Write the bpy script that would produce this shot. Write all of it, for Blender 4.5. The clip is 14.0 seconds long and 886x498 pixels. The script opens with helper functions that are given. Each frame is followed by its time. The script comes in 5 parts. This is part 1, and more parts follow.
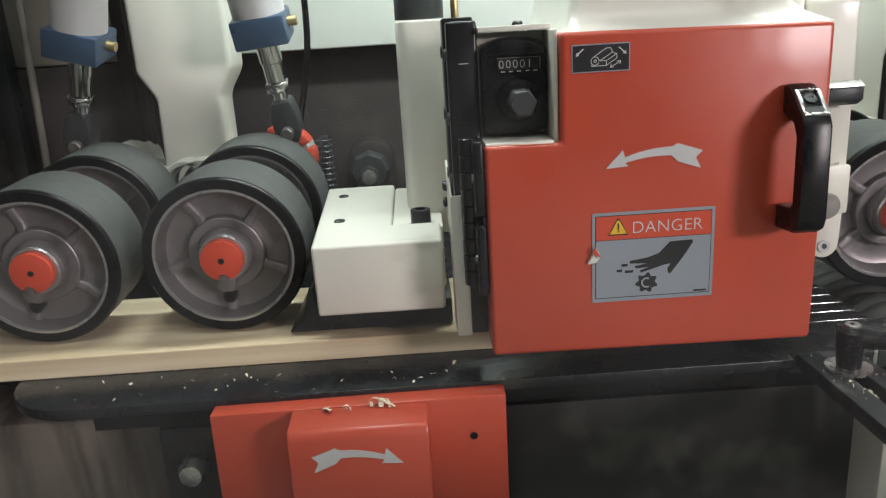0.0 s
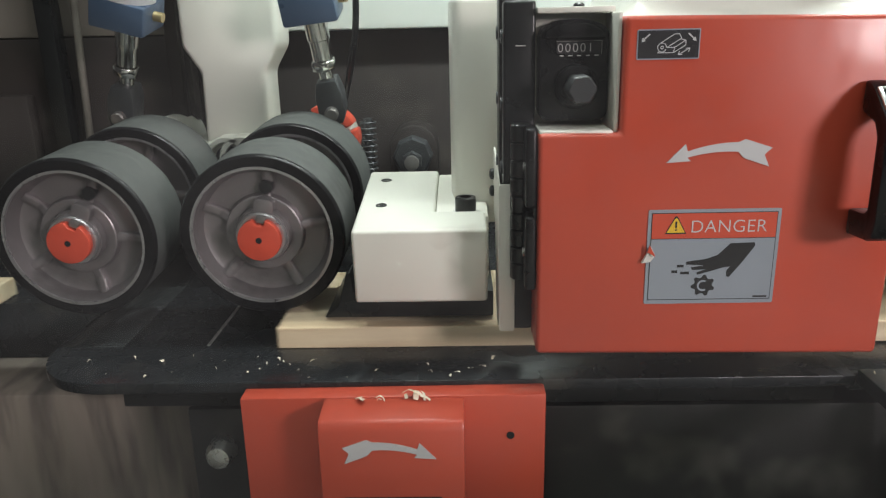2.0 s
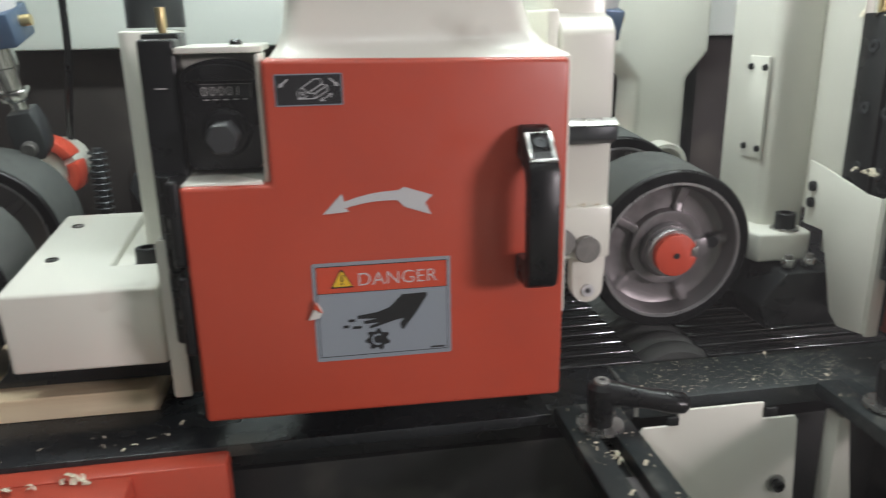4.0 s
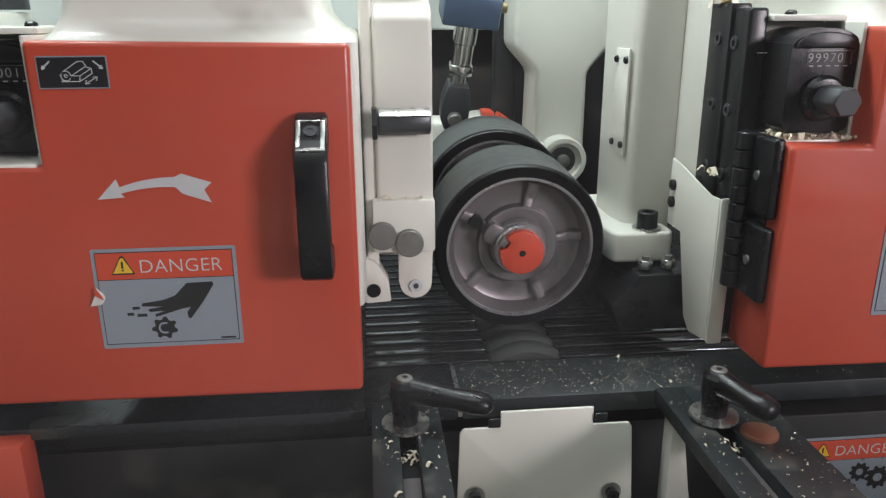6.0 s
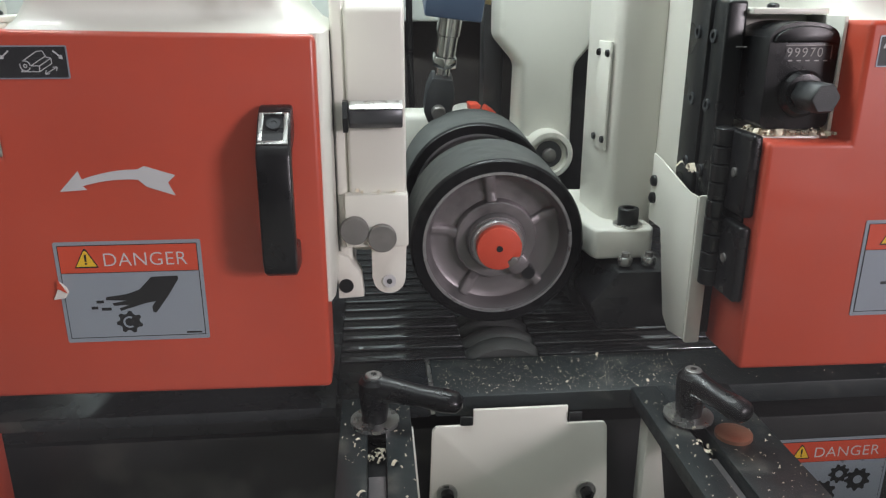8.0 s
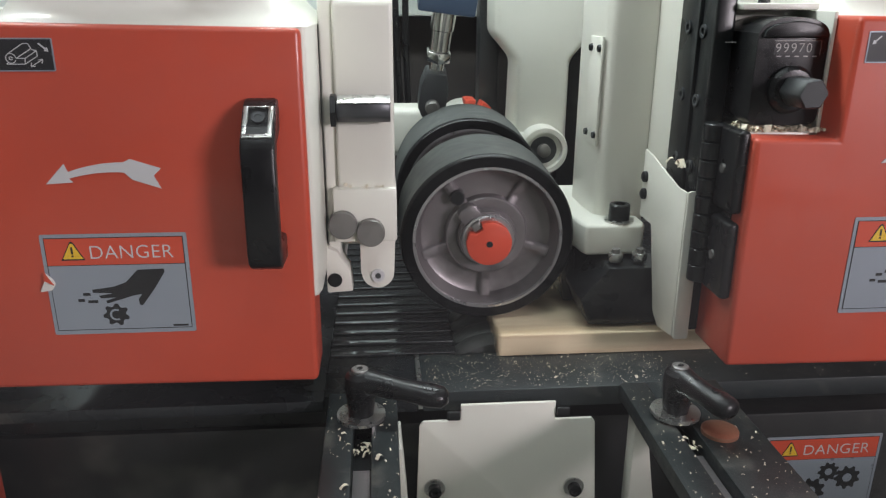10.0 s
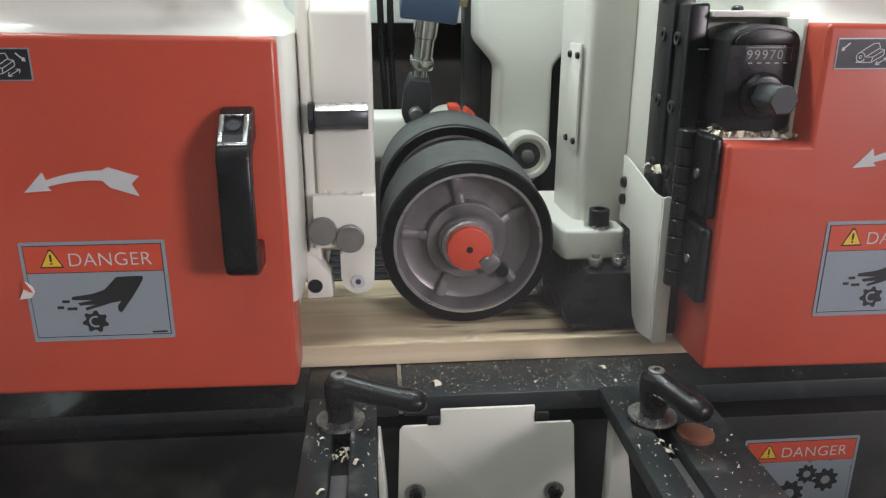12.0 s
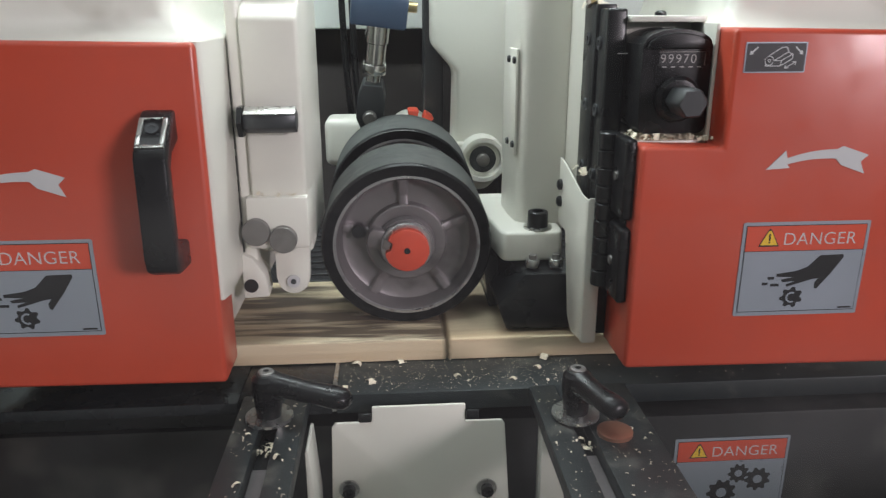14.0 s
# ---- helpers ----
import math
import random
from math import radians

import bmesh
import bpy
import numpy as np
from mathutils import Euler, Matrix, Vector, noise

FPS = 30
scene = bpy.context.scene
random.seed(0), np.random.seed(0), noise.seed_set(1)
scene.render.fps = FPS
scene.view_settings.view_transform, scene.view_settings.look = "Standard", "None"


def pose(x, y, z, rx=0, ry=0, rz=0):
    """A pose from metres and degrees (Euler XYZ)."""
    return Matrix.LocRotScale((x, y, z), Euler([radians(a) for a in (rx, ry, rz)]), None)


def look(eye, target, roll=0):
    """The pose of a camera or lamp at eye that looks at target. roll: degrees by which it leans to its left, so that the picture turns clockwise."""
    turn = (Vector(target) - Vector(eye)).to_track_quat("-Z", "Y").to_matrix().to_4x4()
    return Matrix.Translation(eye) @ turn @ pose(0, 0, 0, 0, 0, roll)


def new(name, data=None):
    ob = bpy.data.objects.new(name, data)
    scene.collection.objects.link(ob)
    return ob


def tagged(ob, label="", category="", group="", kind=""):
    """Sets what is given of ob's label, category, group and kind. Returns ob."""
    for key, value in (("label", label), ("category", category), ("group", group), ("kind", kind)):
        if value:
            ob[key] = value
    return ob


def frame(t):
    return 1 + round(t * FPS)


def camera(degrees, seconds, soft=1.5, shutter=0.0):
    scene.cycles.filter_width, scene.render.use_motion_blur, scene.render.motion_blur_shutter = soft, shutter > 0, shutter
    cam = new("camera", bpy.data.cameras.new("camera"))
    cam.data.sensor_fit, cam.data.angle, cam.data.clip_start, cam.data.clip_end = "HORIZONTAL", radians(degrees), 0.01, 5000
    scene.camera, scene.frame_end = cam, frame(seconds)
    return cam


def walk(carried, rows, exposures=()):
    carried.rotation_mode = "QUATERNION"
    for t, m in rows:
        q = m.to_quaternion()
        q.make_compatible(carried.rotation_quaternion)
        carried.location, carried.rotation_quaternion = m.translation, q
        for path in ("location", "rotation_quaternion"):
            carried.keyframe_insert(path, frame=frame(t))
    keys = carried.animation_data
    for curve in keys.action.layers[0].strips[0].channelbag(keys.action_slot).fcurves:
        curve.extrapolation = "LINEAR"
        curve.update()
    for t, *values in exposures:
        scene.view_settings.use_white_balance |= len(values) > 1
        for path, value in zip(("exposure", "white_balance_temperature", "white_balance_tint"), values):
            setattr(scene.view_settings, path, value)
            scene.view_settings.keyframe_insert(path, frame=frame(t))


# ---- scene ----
cam = camera(61.6, 14.0, soft=1.2, shutter=0.4)
PATH = [
    (0, (-0.116, -0.508, 1.124), (-0.081, 1.412, 0.566), -3.5),
    (0.5, (-0.102, -0.487, 1.122), (-0.108, 1.424, 0.531), -1.9),
    (1, (-0.104, -0.477, 1.119), (-0.139, 1.429, 0.514), -1.8),
    (1.5, (-0.116, -0.485, 1.116), (-0.166, 1.425, 0.524), -1.6),
    (2, (-0.124, -0.486, 1.117), (-0.18, 1.428, 0.538), -1.4),
    (2.5, (-0.124, -0.483, 1.121), (-0.163, 1.434, 0.553), -1.2),
    (3, (-0.108, -0.479, 1.124), (-0.106, 1.439, 0.56), -1.2),
    (3.5, (-0.055, -0.461, 1.132), (0.076, 1.454, 0.568), -1.1),
    (4, (0.015, -0.448, 1.14), (0.304, 1.44, 0.548), -1.0),
    (4.2, (0.036, -0.45, 1.139), (0.357, 1.435, 0.553), -0.8),
    (6.3, (0.185, -0.457, 1.134), (0.367, 1.436, 0.515), -0.2),
    (6.5, (0.19, -0.456, 1.135), (0.378, 1.435, 0.509), -0.2),
    (7, (0.195, -0.454, 1.135), (0.383, 1.437, 0.511), -0.2),
    (7.5, (0.197, -0.453, 1.135), (0.378, 1.44, 0.513), -0.0),
    (8, (0.198, -0.451, 1.134), (0.371, 1.44, 0.505), 0.1),
    (8.5, (0.201, -0.452, 1.133), (0.372, 1.437, 0.498), 0.3),
    (11, (0.216, -0.452, 1.133), (0.369, 1.437, 0.494), 0.2),
    (11.5, (0.219, -0.455, 1.134), (0.379, 1.436, 0.501), 0.2),
    (12, (0.223, -0.457, 1.135), (0.389, 1.435, 0.509), 0.1),
    (12.5, (0.228, -0.46, 1.135), (0.391, 1.437, 0.521), 0.0),
    (13, (0.238, -0.46, 1.135), (0.405, 1.438, 0.526), 0.0),
    (13.5, (0.255, -0.467, 1.136), (0.401, 1.435, 0.534), 0.1),
    (14, (0.281, -0.473, 1.135), (0.417, 1.426, 0.523), -0.1),
]
walk(cam, [(t, look(eye, target, roll)) for t, eye, target, roll in PATH], [(0, -0.12, 6500, 10), (1, -0.03, 6500, 10), (3.0, -0.03, 6500, 10), (3.5, 0.0, 6480, 10), (4.0, -0.27, 6400, 12), (6.3, -0.27, 6250, 13), (12.5, -0.30, 6250, 13), (14, -0.36, 6250, 13)])

# ---- world and light ----
world = bpy.data.worlds.new("hall_air")
scene.world = world
world.use_nodes = True
world.node_tree.nodes["Background"].inputs[0].default_value = (0.75, 0.82, 0.9, 1)
world.node_tree.nodes["Background"].inputs[1].default_value = 0.02


def area_lamp(name, eye, target, sx, sy, power, colour):
    d = bpy.data.lights.new(name, "AREA")
    d.shape, d.size, d.size_y, d.energy, d.color = "RECTANGLE", sx, sy, power, colour
    ob = new(name, d)
    ob.matrix_world = look(eye, target)
    return ob


# fluorescent battens assumed under the hall's ceiling, out of view
BATTENS = [(0.30, -0.80, 10), (-0.75, -0.95, 4), (-2.2, -3.2, 8), (2.6, -3.4, 10)]
for bx, by, power in BATTENS:
    area_lamp("batten_light", (bx, by, 3.02), (bx, by, 0), 1.3, 0.3, power, (0.94, 1.0, 0.96))
# added key light, source unseen, at the right in front of the guard door
area_lamp("right_key_light", (2.25, -2.35, 1.72), (0.1, 0.05, 1.0), 0.6, 0.5, 70, (1.0, 0.87, 0.88))
# unseen lamp assumed over the feed wheels inside the enclosure, brightening its deep parts
area_lamp("unseen_lamp_light", (0.14, 0.17, 1.575), (0.14, 0.20, 0.9), 0.92, 0.05, 8.6, (0.93, 1.0, 0.95))


# ---- materials ----
def material(name, colour, rough=0.5, metal=0.0, vary=0.12, grain=60.0, bump=0.1, fine=400.0, dirt=None, dirt_amount=0.0, dirt_scale=14.0, coat=0.0, stretch=(1, 1, 1), spec=0.5):
    m = bpy.data.materials.new(name)
    m.use_nodes = True
    nt = m.node_tree
    b = nt.nodes["Principled BSDF"]
    tc = nt.nodes.new("ShaderNodeTexCoord")
    mp = nt.nodes.new("ShaderNodeMapping")
    mp.inputs["Scale"].default_value = stretch
    nt.links.new(tc.outputs["Object"], mp.inputs[0])

    def tex(scale, detail=4):
        n = nt.nodes.new("ShaderNodeTexNoise")
        n.inputs["Scale"].default_value, n.inputs["Detail"].default_value = scale, detail
        nt.links.new(mp.outputs[0], n.inputs["Vector"])
        return n.outputs["Fac"]

    def mix(a, c, fac, kind="MIX"):
        n = nt.nodes.new("ShaderNodeMix")
        n.data_type, n.blend_type = "RGBA", kind
        for sock, v in ((n.inputs[6], a), (n.inputs[7], c), (n.inputs[0], fac)):
            if hasattr(v, "is_output"):
                nt.links.new(v, sock)
            elif isinstance(v, tuple):
                sock.default_value = (*v, 1)
            else:
                sock.default_value = v
        return n.outputs[2]

    def ramp(fac, a, c, lo=0.0, hi=1.0):
        n = nt.nodes.new("ShaderNodeMapRange")
        n.inputs[1].default_value, n.inputs[2].default_value, n.inputs[3].default_value, n.inputs[4].default_value = a, c, lo, hi
        nt.links.new(fac, n.inputs[0])
        return n.outputs[0]

    big, small = tex(grain * 0.2), tex(grain)
    dark = tuple(c * (1 - vary) for c in colour)
    light = tuple(min(1, c * (1 + vary)) for c in colour)
    col = mix(dark, light, ramp(big, 0.3, 0.7))
    col = mix(col, dark, ramp(small, 0.45, 0.75, 0, 0.6))
    if dirt:
        col = mix(col, dirt, ramp(tex(dirt_scale, 8), 0.62 - 0.3 * dirt_amount, 0.8 - 0.2 * dirt_amount, 0, 0.85))
    nt.links.new(col, b.inputs["Base Color"])
    nt.links.new(ramp(small, 0.3, 0.7, max(0.02, rough - 0.08), min(1, rough + 0.1)), b.inputs["Roughness"])
    b.inputs["Metallic"].default_value = metal
    b.inputs["Specular IOR Level"].default_value = spec
    b.inputs["Coat Weight"].default_value, b.inputs["Coat Roughness"].default_value = coat, 0.12
    bp = nt.nodes.new("ShaderNodeBump")
    bp.inputs["Strength"].default_value, bp.inputs["Distance"].default_value = bump, 0.0006
    nt.links.new(tex(fine, 3), bp.inputs["Height"])
    nt.links.new(bp.outputs[0], b.inputs["Normal"])
    return m


ORANGE = material("orange_paint", (0.52, 0.071, 0.037), 0.38, vary=0.07, grain=40, bump=0.12, fine=300, coat=0.15)
CREAM = material("cream_paint", (0.76, 0.748, 0.678), 0.36, vary=0.05, grain=50, bump=0.18, fine=350, coat=0.2, dirt=(0.34, 0.31, 0.25), dirt_amount=0.02)
BLACK = material("black_paint", (0.010, 0.011, 0.012), 0.30, vary=0.25, grain=25, bump=0.05, dirt=(0.04, 0.037, 0.034), dirt_amount=0.06, spec=0.4)
BEDSTEEL = material("dark_bed_steel", (0.030, 0.033, 0.037), 0.24, metal=0.5, vary=0.3, grain=45, bump=0.1, dirt=(0.09, 0.085, 0.075), dirt_amount=0.2)
SLATE = material("dark_slate_paint", (0.015, 0.0205, 0.0225), 0.45, vary=0.25, grain=50, bump=0.2, dirt=(0.10, 0.10, 0.09), dirt_amount=0.15, dirt_scale=40)
DARKPANEL = material("dark_panel_paint", (0.015, 0.0155, 0.0165), 0.5, vary=0.45, grain=30, bump=0.2, dirt=(0.065, 0.062, 0.056), dirt_amount=0.3, dirt_scale=22)
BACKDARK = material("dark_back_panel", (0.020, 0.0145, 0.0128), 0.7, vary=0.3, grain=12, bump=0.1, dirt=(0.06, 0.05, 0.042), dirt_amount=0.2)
RUBBER = material("grey_rubber_tread", (0.066, 0.071, 0.068), 0.62, vary=0.12, grain=120, bump=0.35, fine=900)
RUBBERSIDE = material("black_rubber_side", (0.007, 0.007, 0.008), 0.30, vary=0.25, grain=70, bump=0.12, spec=0.2)
ALU = material("cast_aluminium", (0.25, 0.230, 0.236), 0.40, metal=0.6, vary=0.14, grain=45, bump=0.3, fine=500, dirt=(0.10, 0.095, 0.095), dirt_amount=0.2, dirt_scale=30)
ALURIM = material("machined_aluminium", (0.48, 0.47, 0.48), 0.32, metal=0.8, vary=0.1, grain=90, bump=0.1)
STEEL = material("zinc_steel", (0.52, 0.52, 0.50), 0.28, metal=0.9, vary=0.15, grain=120, bump=0.12)
OLDSTEEL = material("dull_steel", (0.27, 0.26, 0.25), 0.45, metal=0.7, vary=0.25, grain=80, bump=0.25, dirt=(0.08, 0.07, 0.06), dirt_amount=0.3)
GUNMETAL = material("dark_gunmetal", (0.07, 0.075, 0.08), 0.42, metal=0.5, vary=0.2, grain=70, bump=0.2)
BLUE = material("blue_anodised", (0.07, 0.115, 0.19), 0.34, metal=0.3, vary=0.1, grain=60, bump=0.08)
CAPRED = material("red_hub_paint", (0.60, 0.075, 0.04), 0.42, vary=0.1, grain=90, bump=0.1)
PLASTIC = material("black_plastic", (0.008, 0.008, 0.009), 0.30, vary=0.15, grain=60, bump=0.04, fine=2500, spec=0.36)
PLASTICWORN = material("worn_grey_plastic", (0.034, 0.036, 0.038), 0.45, vary=0.15, grain=200, bump=0.2, fine=1200)
SILVER = material("silver_film", (0.34, 0.375, 0.43), 0.34, metal=0.35, vary=0.05, grain=30, bump=0.05)
SIGNRED = material("sign_red", (0.60, 0.075, 0.035), 0.4, vary=0.04, grain=40, bump=0.03)
SIGNBLACK = material("sign_black", (0.014, 0.014, 0.016), 0.4, vary=0.1, grain=40, bump=0.03)
SIGNYELLOW = material("sign_yellow", (0.80, 0.50, 0.03), 0.4, vary=0.04, grain=40, bump=0.03)
DECAL = material("pale_decal", (0.56, 0.56, 0.57), 0.42, vary=0.05, grain=60, bump=0.04)
DIGIT = material("digit_white", (0.75, 0.73, 0.68), 0.5, vary=0.04, grain=60, bump=0.02)
BRASS = material("brass", (0.62, 0.50, 0.26), 0.35, metal=0.8, vary=0.12, grain=90, bump=0.1)
COPPER = material("worn_copper", (0.36, 0.17, 0.11), 0.38, metal=0.6, vary=0.2, grain=90, bump=0.1)
SHAVING = material("pale_shavings", (0.74, 0.66, 0.52), 0.7, vary=0.2, grain=200, bump=0.1)
DUSTY = material("dusty_brown_panel", (0.20, 0.165, 0.138), 0.75, vary=0.2, grain=25, bump=0.25, dirt=(0.022, 0.019, 0.018), dirt_amount=0.5, dirt_scale=13, stretch=(2.6, 1, 0.4))
CONCRETE = material("concrete_floor", (0.16, 0.155, 0.145), 0.6, vary=0.15, grain=5, bump=0.3, fine=60, dirt=(0.12, 0.11, 0.1), dirt_amount=0.2, dirt_scale=1.5)
PLASTER = material("hall_plaster", (0.30, 0.31, 0.31), 0.8, vary=0.06, grain=4, bump=0.2, fine=80)
TUBEGLOW = material("glowing_diffuser", (0.8, 0.82, 0.8), 0.5, vary=0.02, grain=20, bump=0.02)
TUBEGLOW.node_tree.nodes["Principled BSDF"].inputs["Emission Color"].default_value = (0.94, 1.0, 0.96, 1)
TUBEGLOW.node_tree.nodes["Principled BSDF"].inputs["Emission Strength"].default_value = 1.5
WHITEBEAM = material("white_beam_paint", (0.80, 0.84, 0.80), 0.4, vary=0.03, grain=15, bump=0.1)


def wood_material(name, streaks):
    m = bpy.data.materials.new(name)
    m.use_nodes = True
    nt = m.node_tree
    b = nt.nodes["Principled BSDF"]
    tc = nt.nodes.new("ShaderNodeTexCoord")
    mp = nt.nodes.new("ShaderNodeMapping")
    mp.inputs["Scale"].default_value = (1.3, 26, 26)
    nt.links.new(tc.outputs["Object"], mp.inputs[0])
    n = nt.nodes.new("ShaderNodeTexNoise")
    n.inputs["Scale"].default_value, n.inputs["Detail"].default_value = 3.0, 6
    nt.links.new(mp.outputs[0], n.inputs["Vector"])
    r = nt.nodes.new("ShaderNodeValToRGB")
    e = r.color_ramp.elements
    e[0].position, e[0].color = 0.32, (0.62, 0.47, 0.30, 1)
    e[1].position, e[1].color = 0.68, (0.82, 0.70, 0.50, 1)
    nt.links.new(n.outputs["Fac"], r.inputs[0])
    out = r.outputs[0]
    if streaks:
        mp2 = nt.nodes.new("ShaderNodeMapping")
        mp2.inputs["Scale"].default_value = (5, 34, 34)
        nt.links.new(tc.outputs["Object"], mp2.inputs[0])
        k = nt.nodes.new("ShaderNodeTexNoise")
        k.inputs["Scale"].default_value, k.inputs["Detail"].default_value = 2.2, 7
        nt.links.new(mp2.outputs[0], k.inputs["Vector"])
        # sap stain grows along the second half of the board
        sx = nt.nodes.new("ShaderNodeSeparateXYZ")
        nt.links.new(tc.outputs["Object"], sx.inputs[0])
        along = nt.nodes.new("ShaderNodeMapRange")
        along.inputs[1].default_value, along.inputs[2].default_value = 0.42, 0.72
        along.inputs[3].default_value, along.inputs[4].default_value = -0.22, 0.0
        nt.links.new(sx.outputs[0], along.inputs[0])
        top = nt.nodes.new("ShaderNodeMapRange")
        top.inputs[1].default_value, top.inputs[2].default_value = 0.017, 0.0185
        nt.links.new(sx.outputs[2], top.inputs[0])
        add = nt.nodes.new("ShaderNodeMath")
        nt.links.new(k.outputs["Fac"], add.inputs[0])
        nt.links.new(along.outputs[0], add.inputs[1])
        st = nt.nodes.new("ShaderNodeMapRange")
        st.inputs[1].default_value, st.inputs[2].default_value = 0.46, 0.58
        nt.links.new(add.outputs[0], st.inputs[0])
        mul = nt.nodes.new("ShaderNodeMath")
        mul.operation = "MULTIPLY"
        nt.links.new(st.outputs[0], mul.inputs[0])
        nt.links.new(top.outputs[0], mul.inputs[1])
        mx = nt.nodes.new("ShaderNodeMix")
        mx.data_type = "RGBA"
        nt.links.new(mul.outputs[0], mx.inputs[0])
        nt.links.new(out, mx.inputs[6])
        mx.inputs[7].default_value = (0.20, 0.15, 0.105, 1)
        out = mx.outputs[2]
    nt.links.new(out, b.inputs["Base Color"])
    b.inputs["Roughness"].default_value = 0.6
    bp = nt.nodes.new("ShaderNodeBump")
    bp.inputs["Strength"].default_value, bp.inputs["Distance"].default_value = 0.25, 0.0005
    nt.links.new(n.outputs["Fac"], bp.inputs["Height"])
    nt.links.new(bp.outputs[0], b.inputs["Normal"])
    return m


RIBSTEEL = material("worn_rib_steel", (0.22, 0.23, 0.24), 0.15, metal=0.9, vary=0.25, grain=30, bump=0.02, stretch=(0.3, 1, 1))
CHROME = material("chrome_rod", (0.62, 0.62, 0.60), 0.16, metal=1.0, vary=0.04, grain=60, bump=0.02)
DIALDIGIT = material("dim_digit_white", (0.46, 0.44, 0.43), 0.5, vary=0.1, grain=60, bump=0.02)
# brown of the leaning pole, also used for the beam's shaded stretch
BROWNSHADED = material("brown_pole_and_shaded_beam", (0.17, 0.15, 0.13), 0.6, vary=0.15, grain=14, bump=0.15, dirt=(0.07, 0.06, 0.05), dirt_amount=0.2)
WEARSTEEL = material("polished_wear_steel", (0.30, 0.33, 0.34), 0.16, metal=0.92, vary=0.25, grain=25, bump=0.06, dirt=(0.05, 0.05, 0.05), dirt_amount=0.35, dirt_scale=18, stretch=(1, 0.4, 1))
PINE = wood_material("planed_pine", False)
STAINED = wood_material("sap_stained_pine", True)

# ---- mesh helpers ----
ORIGIN = {}


def thing(name, at, label, category, group=""):
    ob = new(name)
    ob.empty_display_size = 0.02
    ob.location = at
    ORIGIN[ob] = Vector(at)
    return tagged(ob, label, category, group)


def part(name, bm, mat, parent=None, label="", smooth=35):
    """One bmesh, in world metres, as one mesh object under its thing or part."""
    me = bpy.data.meshes.new(name)
    org = ORIGIN[parent] if parent else Vector((0, 0, 0))
    bmesh.ops.translate(bm, verts=bm.verts, vec=-org)
    bmesh.ops.recalc_face_normals(bm, faces=bm.faces)
    bm.to_mesh(me)
    bm.free()
    me.materials.append(mat)
    me.set_sharp_from_angle(angle=radians(smooth))
    ob = new(name, me)
    if parent:
        ob.parent = parent
        ORIGIN[ob] = org
    return tagged(ob, label)


def bevel(bm, width, seg=2):
    if width > 0:
        edges = [e for e in bm.edges if len(e.link_faces) == 2 and e.calc_face_angle(0) > 0.5]
        bmesh.ops.bevel(bm, geom=edges, offset=width, segments=seg, affect="EDGES", profile=0.5, clamp_overlap=True)
    return bm


def box(x0, x1, y0, y1, z0, z1, b=0.001, seg=2):
    bm = bmesh.new()
    bmesh.ops.create_cube(bm, size=1)
    for v in bm.verts:
        v.co = (x0 + (v.co.x + 0.5) * (x1 - x0), y0 + (v.co.y + 0.5) * (y1 - y0), z0 + (v.co.z + 0.5) * (z1 - z0))
    return bevel(bm, b, seg)


def prism(points, axis, a0, a1, b=0.0, seg=2):
    """A polygon drawn in the two other axes, pushed along axis from a0 to a1."""
    bm = bmesh.new()

    def at(p, a):
        return {"y": (p[0], a, p[1]), "x": (a, p[0], p[1]), "z": (p[0], p[1], a)}[axis]

    lo = [bm.verts.new(at(p, a0)) for p in points]
    hi = [bm.verts.new(at(p, a1)) for p in points]
    bm.faces.new(lo)
    bm.faces.new(hi[::-1])
    n = len(points)
    for i in range(n):
        bm.faces.new((lo[i], lo[(i + 1) % n], hi[(i + 1) % n], hi[i]))
    bmesh.ops.recalc_face_normals(bm, faces=bm.faces)
    return bevel(bm, b, seg)


def lathe(profile, centre, axis="y", seg=64, closed=False):
    """Spin (radius, along) points round an axis through centre."""
    bm = bmesh.new()
    c = Vector(centre)
    rings = []
    for r, a in profile:
        ring = []
        for i in range(seg):
            w = 2 * math.pi * i / seg
            u, v = r * math.cos(w), r * math.sin(w)
            p = {"y": (u, a, v), "z": (u, v, a), "x": (a, u, v)}[axis]
            ring.append(bm.verts.new(c + Vector(p)))
        rings.append(ring)
    pairs = list(zip(rings, rings[1:])) + ([(rings[-1], rings[0])] if closed else [])
    for p, q in pairs:
        for i in range(seg):
            j = (i + 1) % seg
            bm.faces.new((p[i], p[j], q[j], q[i]))
    if not closed:
        bm.faces.new(rings[0])
        bm.faces.new(rings[-1][::-1])
    bmesh.ops.recalc_face_normals(bm, faces=bm.faces)
    return bm


def rod(p, q, r, seg=20, b=0.0):
    """A cylinder from p to q."""
    p, q = Vector(p), Vector(q)
    d = q - p
    bm = bmesh.new()
    bmesh.ops.create_cone(bm, segments=seg, radius1=r, radius2=r, depth=d.length, cap_ends=True)
    bevel(bm, b, 2)
    m = Matrix.Translation((p + q) / 2) @ d.to_track_quat("Z", "Y").to_matrix().to_4x4()
    bmesh.ops.transform(bm, matrix=m, verts=bm.verts)
    return bm


def join(*bms):
    """Several bmeshes of one part in one."""
    out = bmesh.new()
    for bm in bms:
        me = bpy.data.meshes.new("tmp")
        bm.to_mesh(me)
        bm.free()
        out.from_mesh(me)
        bpy.data.meshes.remove(me)
    return out


def moved(bm, m):
    bmesh.ops.transform(bm, matrix=m, verts=bm.verts)
    return bm


def turn_about(point, rx=0, ry=0, rz=0):
    return Matrix.Translation(point) @ pose(0, 0, 0, rx, ry, rz) @ Matrix.Translation(-Vector(point))


